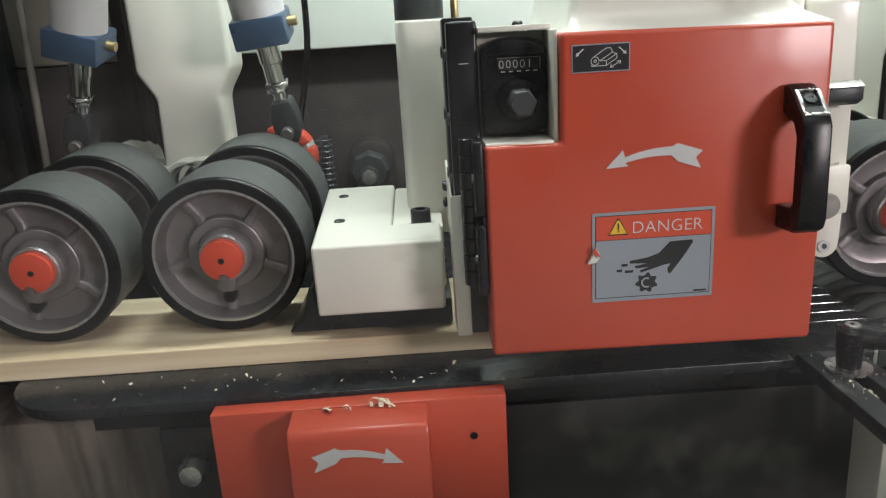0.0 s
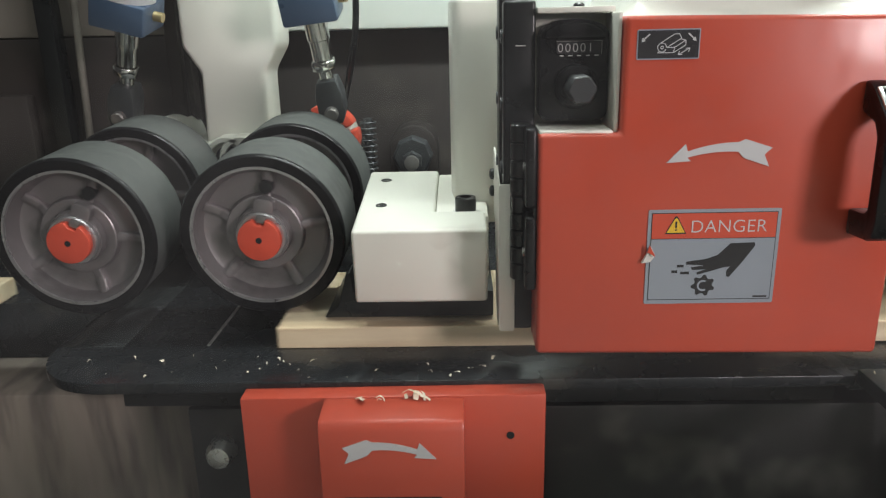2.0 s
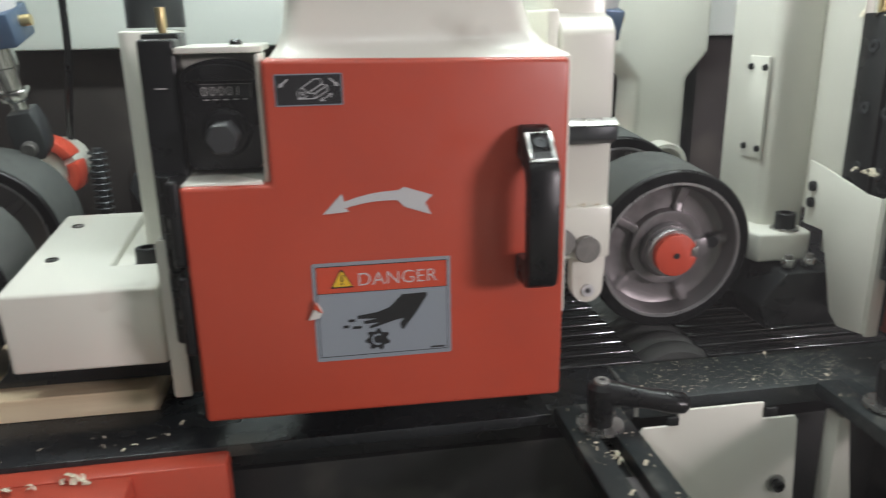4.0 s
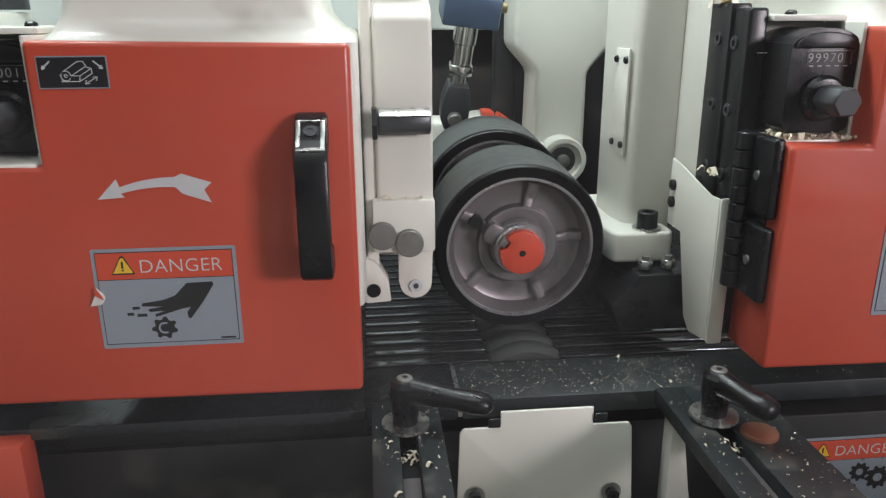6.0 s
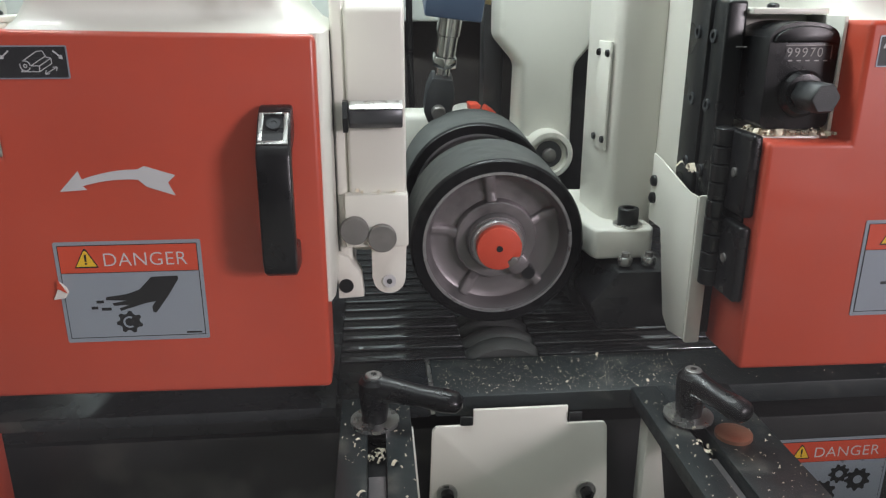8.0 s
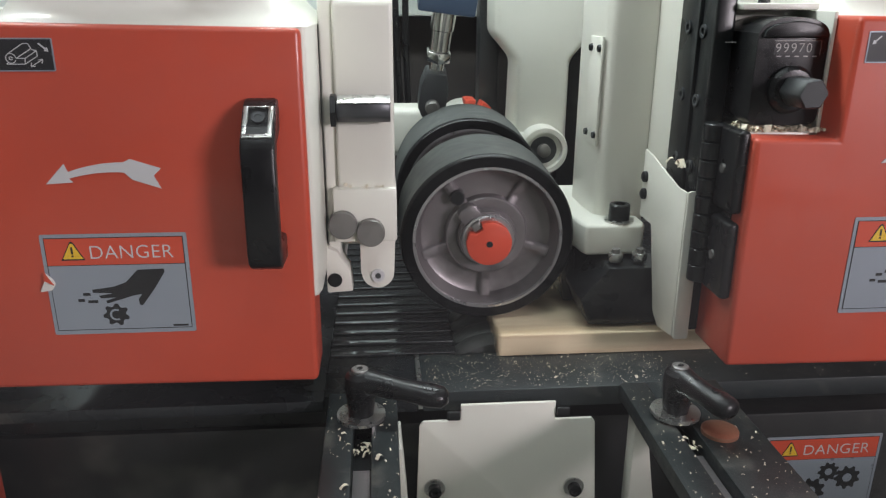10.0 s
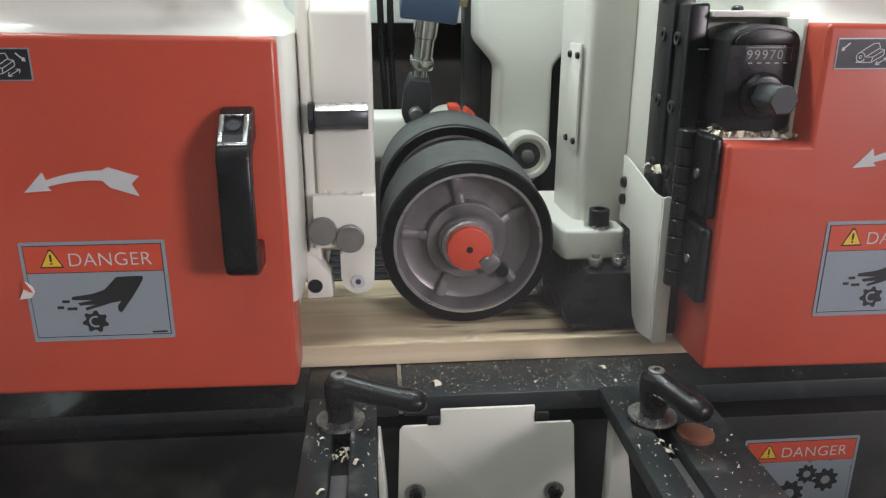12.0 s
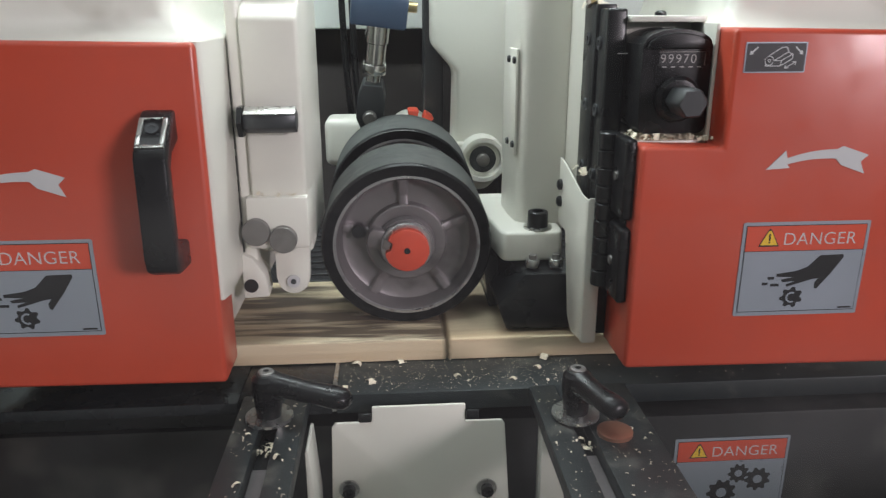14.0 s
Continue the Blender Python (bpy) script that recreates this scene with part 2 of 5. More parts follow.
def arc(cx, cz, r, a0, a1, n=8):
    return [(cx + r * math.cos(radians(a0 + (a1 - a0) * i / n)), cz + r * math.sin(radians(a0 + (a1 - a0) * i / n))) for i in range(n + 1)]


def rounded(x0, x1, z0, z1, r, n=5):
    return (arc(x1 - r, z1 - r, r, 0, 90, n) + arc(x0 + r, z1 - r, r, 90, 180, n) + arc(x0 + r, z0 + r, r, 180, 270, n) + arc(x1 - r, z0 + r, r, 270, 360, n))


def lettering(text, size, x, y, z, depth=0.0003, spacing=1.0, thin=0.0):
    """Writing that faces the front, its lower left at x, z."""
    cu = bpy.data.curves.new("letters", "FONT")
    cu.body, cu.size, cu.extrude, cu.space_character, cu.offset = text, size, depth, spacing, -thin
    ob = bpy.data.objects.new("letters", cu)
    scene.collection.objects.link(ob)
    me = bpy.data.meshes.new_from_object(ob.evaluated_get(bpy.context.evaluated_depsgraph_get()))
    bpy.data.objects.remove(ob)
    bm = bmesh.new()
    bm.from_mesh(me)
    bpy.data.meshes.remove(me)
    return moved(bm, pose(x, y, z, 90))


def hex_head(centre, axis, r, h, b=0.0006):
    bm = bmesh.new()
    bmesh.ops.create_cone(bm, segments=6, radius1=r, radius2=r, depth=h, cap_ends=True)
    bevel(bm, b, 1)
    turn = {"z": pose(0, 0, 0), "y": pose(0, 0, 0, 90), "x": pose(0, 0, 0, 0, 90)}[axis]
    return moved(bm, Matrix.Translation(centre) @ turn)


BED = 0.861
SPIN_Z = 0.951

# ---- the hall ----
def hall():
    tagged(part("floor", box(-6, 6, -6, 5, -0.1, 0, 0), CONCRETE), "grey concrete factory floor", "floor", kind="structure")
    tagged(part("wall_south", box(-6, 6, -6.2, -6, 0, 3.2, 0), PLASTER), "pale plastered hall wall", "wall", kind="structure")
    tagged(part("wall_north", box(-6, 6, 5, 5.2, 0, 3.2, 0), PLASTER), "pale plastered hall wall", "wall", kind="structure")
    tagged(part("wall_west", box(-6.2, -6, -6.2, 5.2, 0, 3.2, 0), PLASTER), "pale plastered hall wall", "wall", kind="structure")
    tagged(part("wall_east", box(6, 6.2, -6.2, 5.2, 0, 3.2, 0), PLASTER), "pale plastered hall wall", "wall", kind="structure")
    tagged(part("ceiling", box(-6.2, 6.2, -6.2, 5.2, 3.2, 3.3, 0), PLASTER), "pale hall ceiling", "ceiling", kind="structure")
    for bx, by, _ in BATTENS:
        t = thing("ceiling_light", (bx, by, 3.2), "white fluorescent batten fixed under the ceiling", "lamp", "ceiling battens")
        part("housing", box(bx - 0.65, bx + 0.65, by - 0.15, by + 0.15, 3.065, 3.2, 0.01), PLASTER, t)
        part("diffuser", box(bx - 0.64, bx + 0.64, by - 0.14, by + 0.14, 3.035, 3.0645, 0.008), TUBEGLOW, t, "glowing white diffuser")


# ---- the machine's body ----
def machine():
    # bed with a rounded outfeed corner
    t = thing("machine_bed", (0, 0.2, 0), "dark steel planer bed on a black painted base", "machine bed")
    left = arc(-0.405, 0.085, 0.066, 180, 270, 10)
    outline = [(-0.471, 0.5)] + left + [(0.165, 0.02), (0.165, 0.5)]
    part("outfeed_bed", prism(outline, "z", BED - 0.009, BED, 0.001), BEDSTEEL, t)
    part("bed_lip", box(-0.40, 0.165, 0.046, 0.07, BED - 0.034, BED - 0.009, 0.001), BLACK, t)
    part("front_rail", box(0.2364, 3.8, 0.027, 0.088, BED - 0.016, BED + 0.0, 0.0012), SLATE, t, "dark slate rail speckled with sawdust")
    part("joint_strip", box(0.2330, 0.2362, 0.0275, 0.088, BED - 0.014, BED + 0.0004, 0.0002), STEEL, t, "thin bright strip in the joint")
    part("rail_end", box(0.165, 0.2328, 0.027, 0.088, BED - 0.016, BED - 0.0005, 0.001), BEDSTEEL, t)
    part("infeed_bed", box(0.50, 3.8, 0.0885, 0.5, BED - 0.02, BED - 0.0004, 0.001), BEDSTEEL, t)
    # grooved table
    part("groove_floor", box(0.165, 0.50, 0.0885, 0.5, BED - 0.02, BED - 0.005, 0), BLACK, t)
    y = 0.092
    while y < 0.48:
        for x0, x1 in (((0.165, 0.267), (0.327, 0.50)) if y < 0.30 else ((0.165, 0.50),)):
            part("table_rib", box(x0, x1, y, y + 0.0155, BED - 0.005, BED - 0.0002, 0.0014), RIBSTEEL, t)
        y += 0.0208
    rings = []
    for i in range(9):
        a = 0.094 + i * 0.0225
        rings += [(0.044, a), (0.0475, a + 0.004), (0.0485, a + 0.010), (0.0475, a + 0.016), (0.044, a + 0.0215)]
    part("bed_roller", lathe(rings, (0.299, 0, BED - 0.0400), "y", 48), RUBBER, t, "ribbed black roller set into the grooved table")
    # slots in the outfeed plate
    for zz in (0.092, 0.112):
        part("slot", prism(rounded(-0.256, -0.222, zz, zz + 0.009, 0.0045), "z", BED, BED + 0.0012, 0), STEEL, t)
    part("wear_plate", box(-0.466, -0.414, 0.088, 0.46, BED - 0.004, BED + 0.0004, 0.0003), WEARSTEEL, t, "polished steel wear plate")
    for xx in (-0.343, -0.19, -0.06):
        part("plate_edge", box(xx, xx + 0.003, 0.088, 0.45, BED - 0.003, BED + 0.0005, 0.0003), OLDSTEEL, t)
    # base
    part("base_panel", box(-0.35, 3.8, 0.045, 0.5, 0.05, BED - 0.036, 0.004), DARKPANEL, t)
    part("side_panel", box(-2.8, -0.352, 0.12, 0.5, 0.05, 0.80, 0.004), DUSTY, t, "dusty brown panel under the outfeed end")
    part("outfeed_table", box(-2.8, -0.473, 0.20, 0.40, 0.80, BED - 0.0006, 0.002), BEDSTEEL, t)
    part("front_panel", box(0.458, 1.6, 0.009, 0.044, 0.25, BED - 0.018, 0.002), DARKPANEL, t)
    part("plinth", box(-2.7, 3.7, 0.10, 0.48, 0, 0.05, 0.002), BLACK, t)
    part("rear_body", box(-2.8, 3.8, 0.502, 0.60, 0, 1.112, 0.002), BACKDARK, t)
    part("rear_beam", box(-2.8, 3.8, 0.47, 0.60, 1.113, 1.55, 0.004), WHITEBEAM, t, "white painted beam along the back")
    # side bolt on the left of the lower cover
    t = thing("base_bolt", (-0.323, 0.045, 0.789), "bright domed bolt head on the machine base", "bolt")
    part("bolt_head", lathe([(0.012, 0.045), (0.012, 0.035), (0.009, 0.029), (0.004, 0.0275)], (-0.323, 0, 0.789), "y", 24), STEEL, t)


def unseen_tube_lamp():
    """Unseen tube lamp, assumed over the wheels, on two arms from the rear beam."""
    t = thing("unseen_tube_lamp", (0.0, 0.17, 1.6), "unseen white tube lamp, assumed over the feed wheels, on rear beam arms", "lamp")
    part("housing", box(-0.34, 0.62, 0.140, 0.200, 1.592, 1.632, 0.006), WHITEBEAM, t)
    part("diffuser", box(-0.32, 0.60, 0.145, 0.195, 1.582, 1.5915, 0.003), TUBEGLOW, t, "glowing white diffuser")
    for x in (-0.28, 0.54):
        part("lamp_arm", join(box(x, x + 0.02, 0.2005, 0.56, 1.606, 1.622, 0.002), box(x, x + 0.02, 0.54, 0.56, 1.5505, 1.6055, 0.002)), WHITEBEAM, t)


def smeared_acrylic():
    m = bpy.data.materials.new("smeared_acrylic")
    m.use_nodes = True
    nt = m.node_tree
    nt.nodes.remove(nt.nodes["Principled BSDF"])
    tc, mp = nt.nodes.new("ShaderNodeTexCoord"), nt.nodes.new("ShaderNodeMapping")
    mp.inputs["Rotation"].default_value, mp.inputs["Scale"].default_value = (0, radians(28), 0), (9, 1, 30)
    nt.links.new(tc.outputs["Object"], mp.inputs[0])
    streak, cloud = nt.nodes.new("ShaderNodeTexNoise"), nt.nodes.new("ShaderNodeTexNoise")
    streak.inputs["Scale"].default_value, streak.inputs["Detail"].default_value = 1.0, 5
    cloud.inputs["Scale"].default_value, cloud.inputs["Detail"].default_value = 14.0, 5
    nt.links.new(mp.outputs[0], streak.inputs["Vector"])
    nt.links.new(tc.outputs["Object"], cloud.inputs["Vector"])
    mul = nt.nodes.new("ShaderNodeMath")
    mul.operation = "MULTIPLY"
    nt.links.new(streak.outputs["Fac"], mul.inputs[0])
    nt.links.new(cloud.outputs["Fac"], mul.inputs[1])
    amount = nt.nodes.new("ShaderNodeMapRange")
    amount.inputs[1].default_value, amount.inputs[2].default_value = 0.20, 0.46
    amount.inputs[3].default_value, amount.inputs[4].default_value = 0.0, 0.042
    nt.links.new(mul.outputs[0], amount.inputs[0])
    clear, dusty, shiny = nt.nodes.new("ShaderNodeBsdfTransparent"), nt.nodes.new("ShaderNodeBsdfDiffuse"), nt.nodes.new("ShaderNodeBsdfGlossy")
    clear.inputs[0].default_value = (0.97, 0.985, 0.985, 1)
    dusty.inputs[0].default_value = (0.72, 0.74, 0.74, 1)
    shiny.inputs["Roughness"].default_value = 0.08
    a, b = nt.nodes.new("ShaderNodeMixShader"), nt.nodes.new("ShaderNodeMixShader")
    a.inputs[0].default_value = 0.010
    nt.links.new(clear.outputs[0], a.inputs[1])
    nt.links.new(shiny.outputs[0], a.inputs[2])
    nt.links.new(amount.outputs[0], b.inputs[0])
    nt.links.new(a.outputs[0], b.inputs[1])
    nt.links.new(dusty.outputs[0], b.inputs[2])
    nt.links.new(b.outputs[0], nt.nodes["Material Output"].inputs[0])
    return m


def guard_door():
    """The sliding guard in front of the machine, through whose smeared window one looks."""
    t = thing("guard_door", (0.3, -0.40, 0), "guard door with a smeared clear acrylic window and added cream shading panels", "guard door")
    pane = part("window_pane", box(-1.15, 1.55, -0.402, -0.401, 0.962, 1.335, 0), smeared_acrylic(), t, "clear acrylic pane with dusty smears")
    pane.visible_shadow = False
    # unseen panels added below and above the window to block light
    part("lower_shade_panel", box(-1.2, 1.6, -0.41, -0.392, 0.05, 0.962, 0.003), CREAM, t)
    part("upper_shade_panel", box(-1.2, 1.6, -0.41, -0.392, 1.335, 1.555, 0.003), CREAM, t)
    for x in (-1.2, 1.55):
        part("stile", box(x, x + 0.05, -0.41, -0.392, 0.9622, 1.3348, 0.003), CREAM, t)
    for x in (-1.1, 1.45):
        part("door_foot", box(x, x + 0.05, -0.415, -0.385, 0, 0.05, 0.002), BLACK, t)


def arrow_points(x0, x1, z, h, flip):
    """A curved arrow with a notched tail, its tip at x0."""
    n, w = 10, x1 - x0
    top, low = [], []
    for i in range(n + 1):
        k = 0.20 + 0.48 * i / n
        c = z + h * (1 - ((k - 0.62) / 0.62) ** 2)
        half = 0.0016 + 0.0022 * k
        top.append((x0 + w * k, c + half))
        low.append((x0 + w * k, c - half))
    tail_top = [(x0 + w * 0.74, z + h + 0.0050), (x0 + w, z + h * 0.55 + 0.0035)]
    tail_low = [(x0 + w * 0.93, z + h * 0.45), (x0 + w * 0.985, z + h * 0.1 - 0.0045), (x0 + w * 0.74, z + h - 0.0075)]
    head_top = [(x0, z), (x0 + w * 0.175, z + h * 0.62 + 0.0062)]
    head_low = [(x0 + w * 0.235, z + h * 0.2 - 0.0010)]
    pts = head_top + top + tail_top + tail_low + low[::-1] + head_low
    if flip:
        pts = [(x0 + x1 - p[0], p[1]) for p in pts][::-1]
    return pts


def danger_sign(name, x0, z1, w, h, y, worn, label, cogs=False):
    t = thing(name, (x0, y, z1 - h), label, "warning sign", "danger signs")
    x1, z0 = x0 + w, z1 - h
    part("film", prism(rounded(x0, x1, z0, z1, 0.0012, 3), "y", y - 0.0004, y, 0), SILVER, t)
    part("border", prism([(x0 + 0.0022, z0 + 0.0028), (x1 - 0.0022, z0 + 0.0028), (x1 - 0.0022, z1 - 0.0022), (x0 + 0.0022, z1 - 0.0022)], "y", y - 0.0006, y - 0.0004), SIGNBLACK, t)
    part("picture_field", prism([(x0 + 0.0027, z0 + 0.0034), (x1 - 0.0027, z0 + 0.0034), (x1 - 0.0027, z1 - 0.0205), (x0 + 0.0027, z1 - 0.0205)], "y", y - 0.0008, y - 0.0006), SILVER, t)
    part("red_band", prism([(x0 + 0.0027, z1 - 0.0200), (x1 - 0.0027, z1 - 0.0200), (x1 - 0.0027, z1 - 0.0027), (x0 + 0.0027, z1 - 0.0027)], "y", y - 0.0008, y - 0.0006), SIGNRED, t)
    s = w / 0.088
    cx, cz = x0 + 0.0185 * s, z1 - 0.0168
    tri = [(cx - 0.0072, cz), (cx + 0.0072, cz), (cx + 0.0010, cz + 0.0118), (cx, cz + 0.0124), (cx - 0.0010, cz + 0.0118)]
    part("triangle_edge", prism(tri, "y", y - 0.0010, y - 0.0008), SIGNBLACK, t)
    part("triangle", prism([(cx + (p[0] - cx) * 0.84, cz + 0.0010 + (p[1] - cz) * 0.82) for p in tri], "y", y - 0.0012, y - 0.0010), SIGNYELLOW, t)
    part("mark", join(box(cx - 0.0006, cx + 0.0006, y - 0.0014, y - 0.0012, cz + 0.0042, cz + 0.0088, 0), box(cx - 0.0006, cx + 0.0006, y - 0.0014, y - 0.0012, cz + 0.0024, cz + 0.0034, 0)), SIGNBLACK, t)
    word = moved(lettering("DANGER", 0.0124, 0, 0, 0, 0.0002, 1.04, 0.00016), Matrix.Diagonal((1.0 * s, 1, 1, 1)))
    part("word", moved(word, Matrix.Translation((x0 + 0.0280 * s, y - 0.0009, z1 - 0.0160))), DECAL, t)
    # the pictogram: a dark flat shape above a toothed wheel
    ox, oz = x0 + 0.022 * s, z0 + 0.006
    pict = [(0.005, 0.0245), (0.018, 0.0262), (0.026, 0.0290), (0.034, 0.0372), (0.0500, 0.0376), (0.0505, 0.0355), (0.0430, 0.0240), (0.0345, 0.0130), (0.0328, 0.0138),
            (0.0325, 0.0175), (0.0350, 0.0208), (0.0290, 0.0198), (0.0240, 0.0182), (0.0130, 0.0150), (0.0125, 0.0168), (0.0190, 0.0190), (0.0095, 0.0185), (0.0085, 0.0203), (0.0175, 0.0218), (0.0050, 0.0225)]
    if cogs:
        for gx, gz, r in ((ox + 0.030, oz + 0.033, 0.0085), (ox + 0.046, oz + 0.027, 0.0105), (ox + 0.018, oz + 0.016, 0.012)):
            cog = [(gx + (r if (i // 2) % 2 else r * 0.78) * math.cos(math.tau * i / 36), gz + (r if (i // 2) % 2 else r * 0.78) * math.sin(math.tau * i / 36)) for i in range(36)]
            c = part("cog", prism(cog, "y", y - 0.0010, y - 0.0008), SIGNBLACK, t)
            part("cog_bore", prism(arc(gx, gz, r * 0.35, 0, 360, 16)[:-1], "y", y - 0.0012, y - 0.0010), SILVER, c)
        return t
    part("pictogram", prism([(ox + a * s, oz + b) for a, b in pict], "y", y - 0.0010, y - 0.0008), SIGNBLACK, t)
    teeth = []
    gx, gz = ox + 0.0175 * s, oz + 0.0072
    for i in range(28):
        r = 0.0082 if (i // 2) % 2 else 0.0062
        teeth.append((gx + r * math.cos(math.tau * i / 28), gz + r * 0.93 * math.sin(math.tau * i / 28)))
    part("toothed_wheel", prism(teeth, "y", y - 0.0010, y - 0.0008), SIGNBLACK, t)
    part("wheel_ring", prism(arc(gx, gz, 0.0040, 60, 300, 10) + arc(gx, gz, 0.0028, 300, 60, 10), "y", y - 0.0012, y - 0.0010), SILVER, t)
    for a, b, l in ((-0.001, 0.0205, 0.0045), (0.0015, 0.0155, 0.006), (-0.0045, 0.0165, 0.004)):
        part("dash", box(ox + a, ox + a + l, y - 0.0010, y - 0.0008, oz + b, oz + b + 0.0019, 0), SIGNBLACK, t)
    part("small_print", box(x1 - 0.014, x1 - 0.0045, y - 0.0010, y - 0.0008, z0 + 0.0042, z0 + 0.0054, 0), SIGNBLACK, t, "dark unreadable line of small print")
    if worn:
        peel = prism([(x0 - 0.004, z1 - 0.0365), (x0 + 0.007, z1 - 0.036), (x0 + 0.0045, z1 - 0.029), (x0 + 0.001, z1 - 0.024), (x0 - 0.001, z1 - 0.030)], "y", y - 0.0030, y - 0.0014, 0.0004)
        part("peeled_corner", moved(peel, turn_about((x0, y - 0.001, z1 - 0.03), 12, 0, 18)), DIGIT, t, "crumpled peeled bit of silver film")
        part("peel_tip", prism([(x0 - 0.0002, z1 - 0.0285), (x0 + 0.0055, z1 - 0.0320), (x0 + 0.001, z1 - 0.0235)], "y", y - 0.0040, y - 0.0032, 0), SIGNRED, t)
    return t


def cutter_cover(dx, dy, dz):
    """Orange hinged cover with its handle, signs, arrow; dx, dy, dz from the first one."""
    off = Matrix.Translation((dx, dy, dz))
    t = thing("cutter_cover", (0.045 + dx, 0.03, 0.889 + dz), "glossy orange painted steel cover hinged over a cutter head", "machine cover", "cutter covers")
    outline = [(-0.074, 0.8905), (0.1645, 0.888), (0.1645, 1.1165), (-0.0205, 1.1195), (-0.0205, 1.0460), (-0.074, 1.0470)]
    part("cover_shell", moved(prism(outline, "y", 0.0, 0.041 - dy, 0.0035, 3), off), ORANGE, t)
    arrow = moved(prism(arrow_points(0.0095, 0.0775, 1.0310 if dx else 1.0265, 0.0098, False), "y", -0.0006, -0.0001), off)
    part("arrow", arrow, DECAL, t, "pale curved arrow decal")
    # handle
    prof = [(-0.001, 1.0775), (-0.008, 1.0765), (-0.013, 1.0735), (-0.030, 1.0580), (-0.0335, 1.0520), (-0.0355, 0.9900), (-0.0330, 0.9820), (-0.026, 0.9785), (-0.001, 0.9770),
            (-0.001, 0.9945), (-0.020, 0.9955), (-0.0235, 0.9990), (-0.0225, 1.0440), (-0.0180, 1.0520), (-0.001, 1.0580)]
    h = part("handle", moved(prism(prof, "x", 0.1305, 0.1500, 0.0022, 2), off), PLASTIC, t, "black moulded bow handle")
    rim = join(box(0.1318, 0.1487, -0.0008, 0.0010, -0.0115, -0.0092, 0.0004), box(0.1318, 0.1345, -0.0008, 0.0010, -0.0092, 0.0110, 0.0004), box(0.1460, 0.1487, -0.0008, 0.0010, -0.0092, 0.0110, 0.0004), box(0.1345, 0.1460, -0.0008, 0.0010, 0.0100, 0.0110, 0.0003))
    part("recess_frame", moved(rim, off @ Matrix.Translation((0, -0.0220, 1.0662)) @ pose(0, 0, 0, -47)), STEEL, h, "bright worn rim of the screw recess")
    part("recess_floor", moved(box(0.1345, 0.1460, -0.0004, 0.0006, -0.0092, -0.0040, 0), off @ Matrix.Translation((0, -0.0220, 1.0662)) @ pose(0, 0, 0, -47)), PLASTICWORN, h)
    part("recess_screw", moved(lathe([(0.0040, 0.0), (0.0040, -0.0008), (0.0020, -0.0008), (0.0018, -0.0004)], (0.1403, 0, 0.003), "y", 16), off @ Matrix.Translation((0, -0.0220, 1.0662)) @ pose(0, 0, 0, -47)), GUNMETAL, h)
    # feed pictogram label
    p = part("label_plate", moved(prism(rounded(-0.0135, 0.0258, 1.0925, 1.1110, 0.0008, 2), "y", -0.0005, -0.0001), off), SILVER, t, "small black and silver machining label")
    part("label_field", moved(box(-0.0127, 0.0250, -0.0007, -0.0005, 1.0933, 1.1102, 0), off), SIGNBLACK, p)
    def stroke(x0, z0, x1, z1, w=0.0005):
        d = Vector((x1 - x0, z1 - z0)).normalized() * w / 2
        return prism([(x0 - d.y, z0 + d.x), (x1 - d.y, z1 + d.x), (x1 + d.y, z1 - d.x), (x0 + d.y, z0 - d.x)], "y", -0.0009, -0.0007)

    # a log over a board, drawn in outline
    runs = ((0.0008, 1.1022, 0.0095, 1.1078), (0.0052, 1.0998, 0.0140, 1.1052), (0.0095, 1.1078, 0.0126, 1.1080), (0.0126, 1.1080, 0.0140, 1.1052), (-0.0008, 1.1004, 0.0008, 1.1022),
            (0.0052, 1.0998, 0.0100, 1.0998), (0.0100, 1.0998, 0.0168, 1.1040), (0.0140, 1.1046, 0.0168, 1.1040), (-0.0005, 1.0966, 0.0095, 1.0966), (0.0095, 1.0966, 0.0168, 1.1010), (0.0168, 1.1010, 0.0168, 1.1040), (0.0095, 1.0966, 0.0100, 1.0998), (-0.0005, 1.0966, 0.0008, 1.0976),
            (0.0125, 1.0952, 0.0195, 1.0992), (0.0125, 1.0952, 0.0150, 1.0954), (0.0125, 1.0952, 0.0132, 1.0974), (0.0195, 1.0992, 0.0170, 1.0990), (0.0195, 1.0992, 0.0188, 1.0970))
    lines = join(*[stroke(*q) for q in runs], prism(arc(0.0022, 1.0998, 0.0030, 0, 340, 14) + arc(0.0022, 1.0998, 0.0025, 340, 0, 14), "y", -0.0009, -0.0007), prism(arc(0.0022, 1.0998, 0.0011, 0, 340, 10) + arc(0.0022, 1.0998, 0.0006, 340, 0, 10), "y", -0.0009, -0.0007))
    part("label_drawing", moved(lines, off), DECAL, p)
    for ax, az, s in ((-0.0080, 1.1062, 1), (0.0205, 1.1062, -1)):
        part("label_arrow", moved(prism([(ax - 0.0028 * s, az - 0.0028), (ax - 0.0004 * s, az - 0.0024), (ax - 0.0008 * s, az - 0.0014), (ax + 0.0026 * s, az + 0.0016), (ax + 0.0020 * s, az + 0.0022), (ax - 0.0014 * s, az - 0.0008), (ax - 0.0022 * s, az - 0.0002)], "y", -0.0009, -0.0007), off), DECAL, p)
    # hood casting behind the cover, flaring up to the suction spout
    off = Matrix.Translation((dx, 0, dz))
    hood = thing("spout_hood", (0.07 + dx, 0.1, 0.90 + dz), "cream glossy cast hood behind an orange cover", "machine hood", "spout hoods")
    bm = bmesh.new()
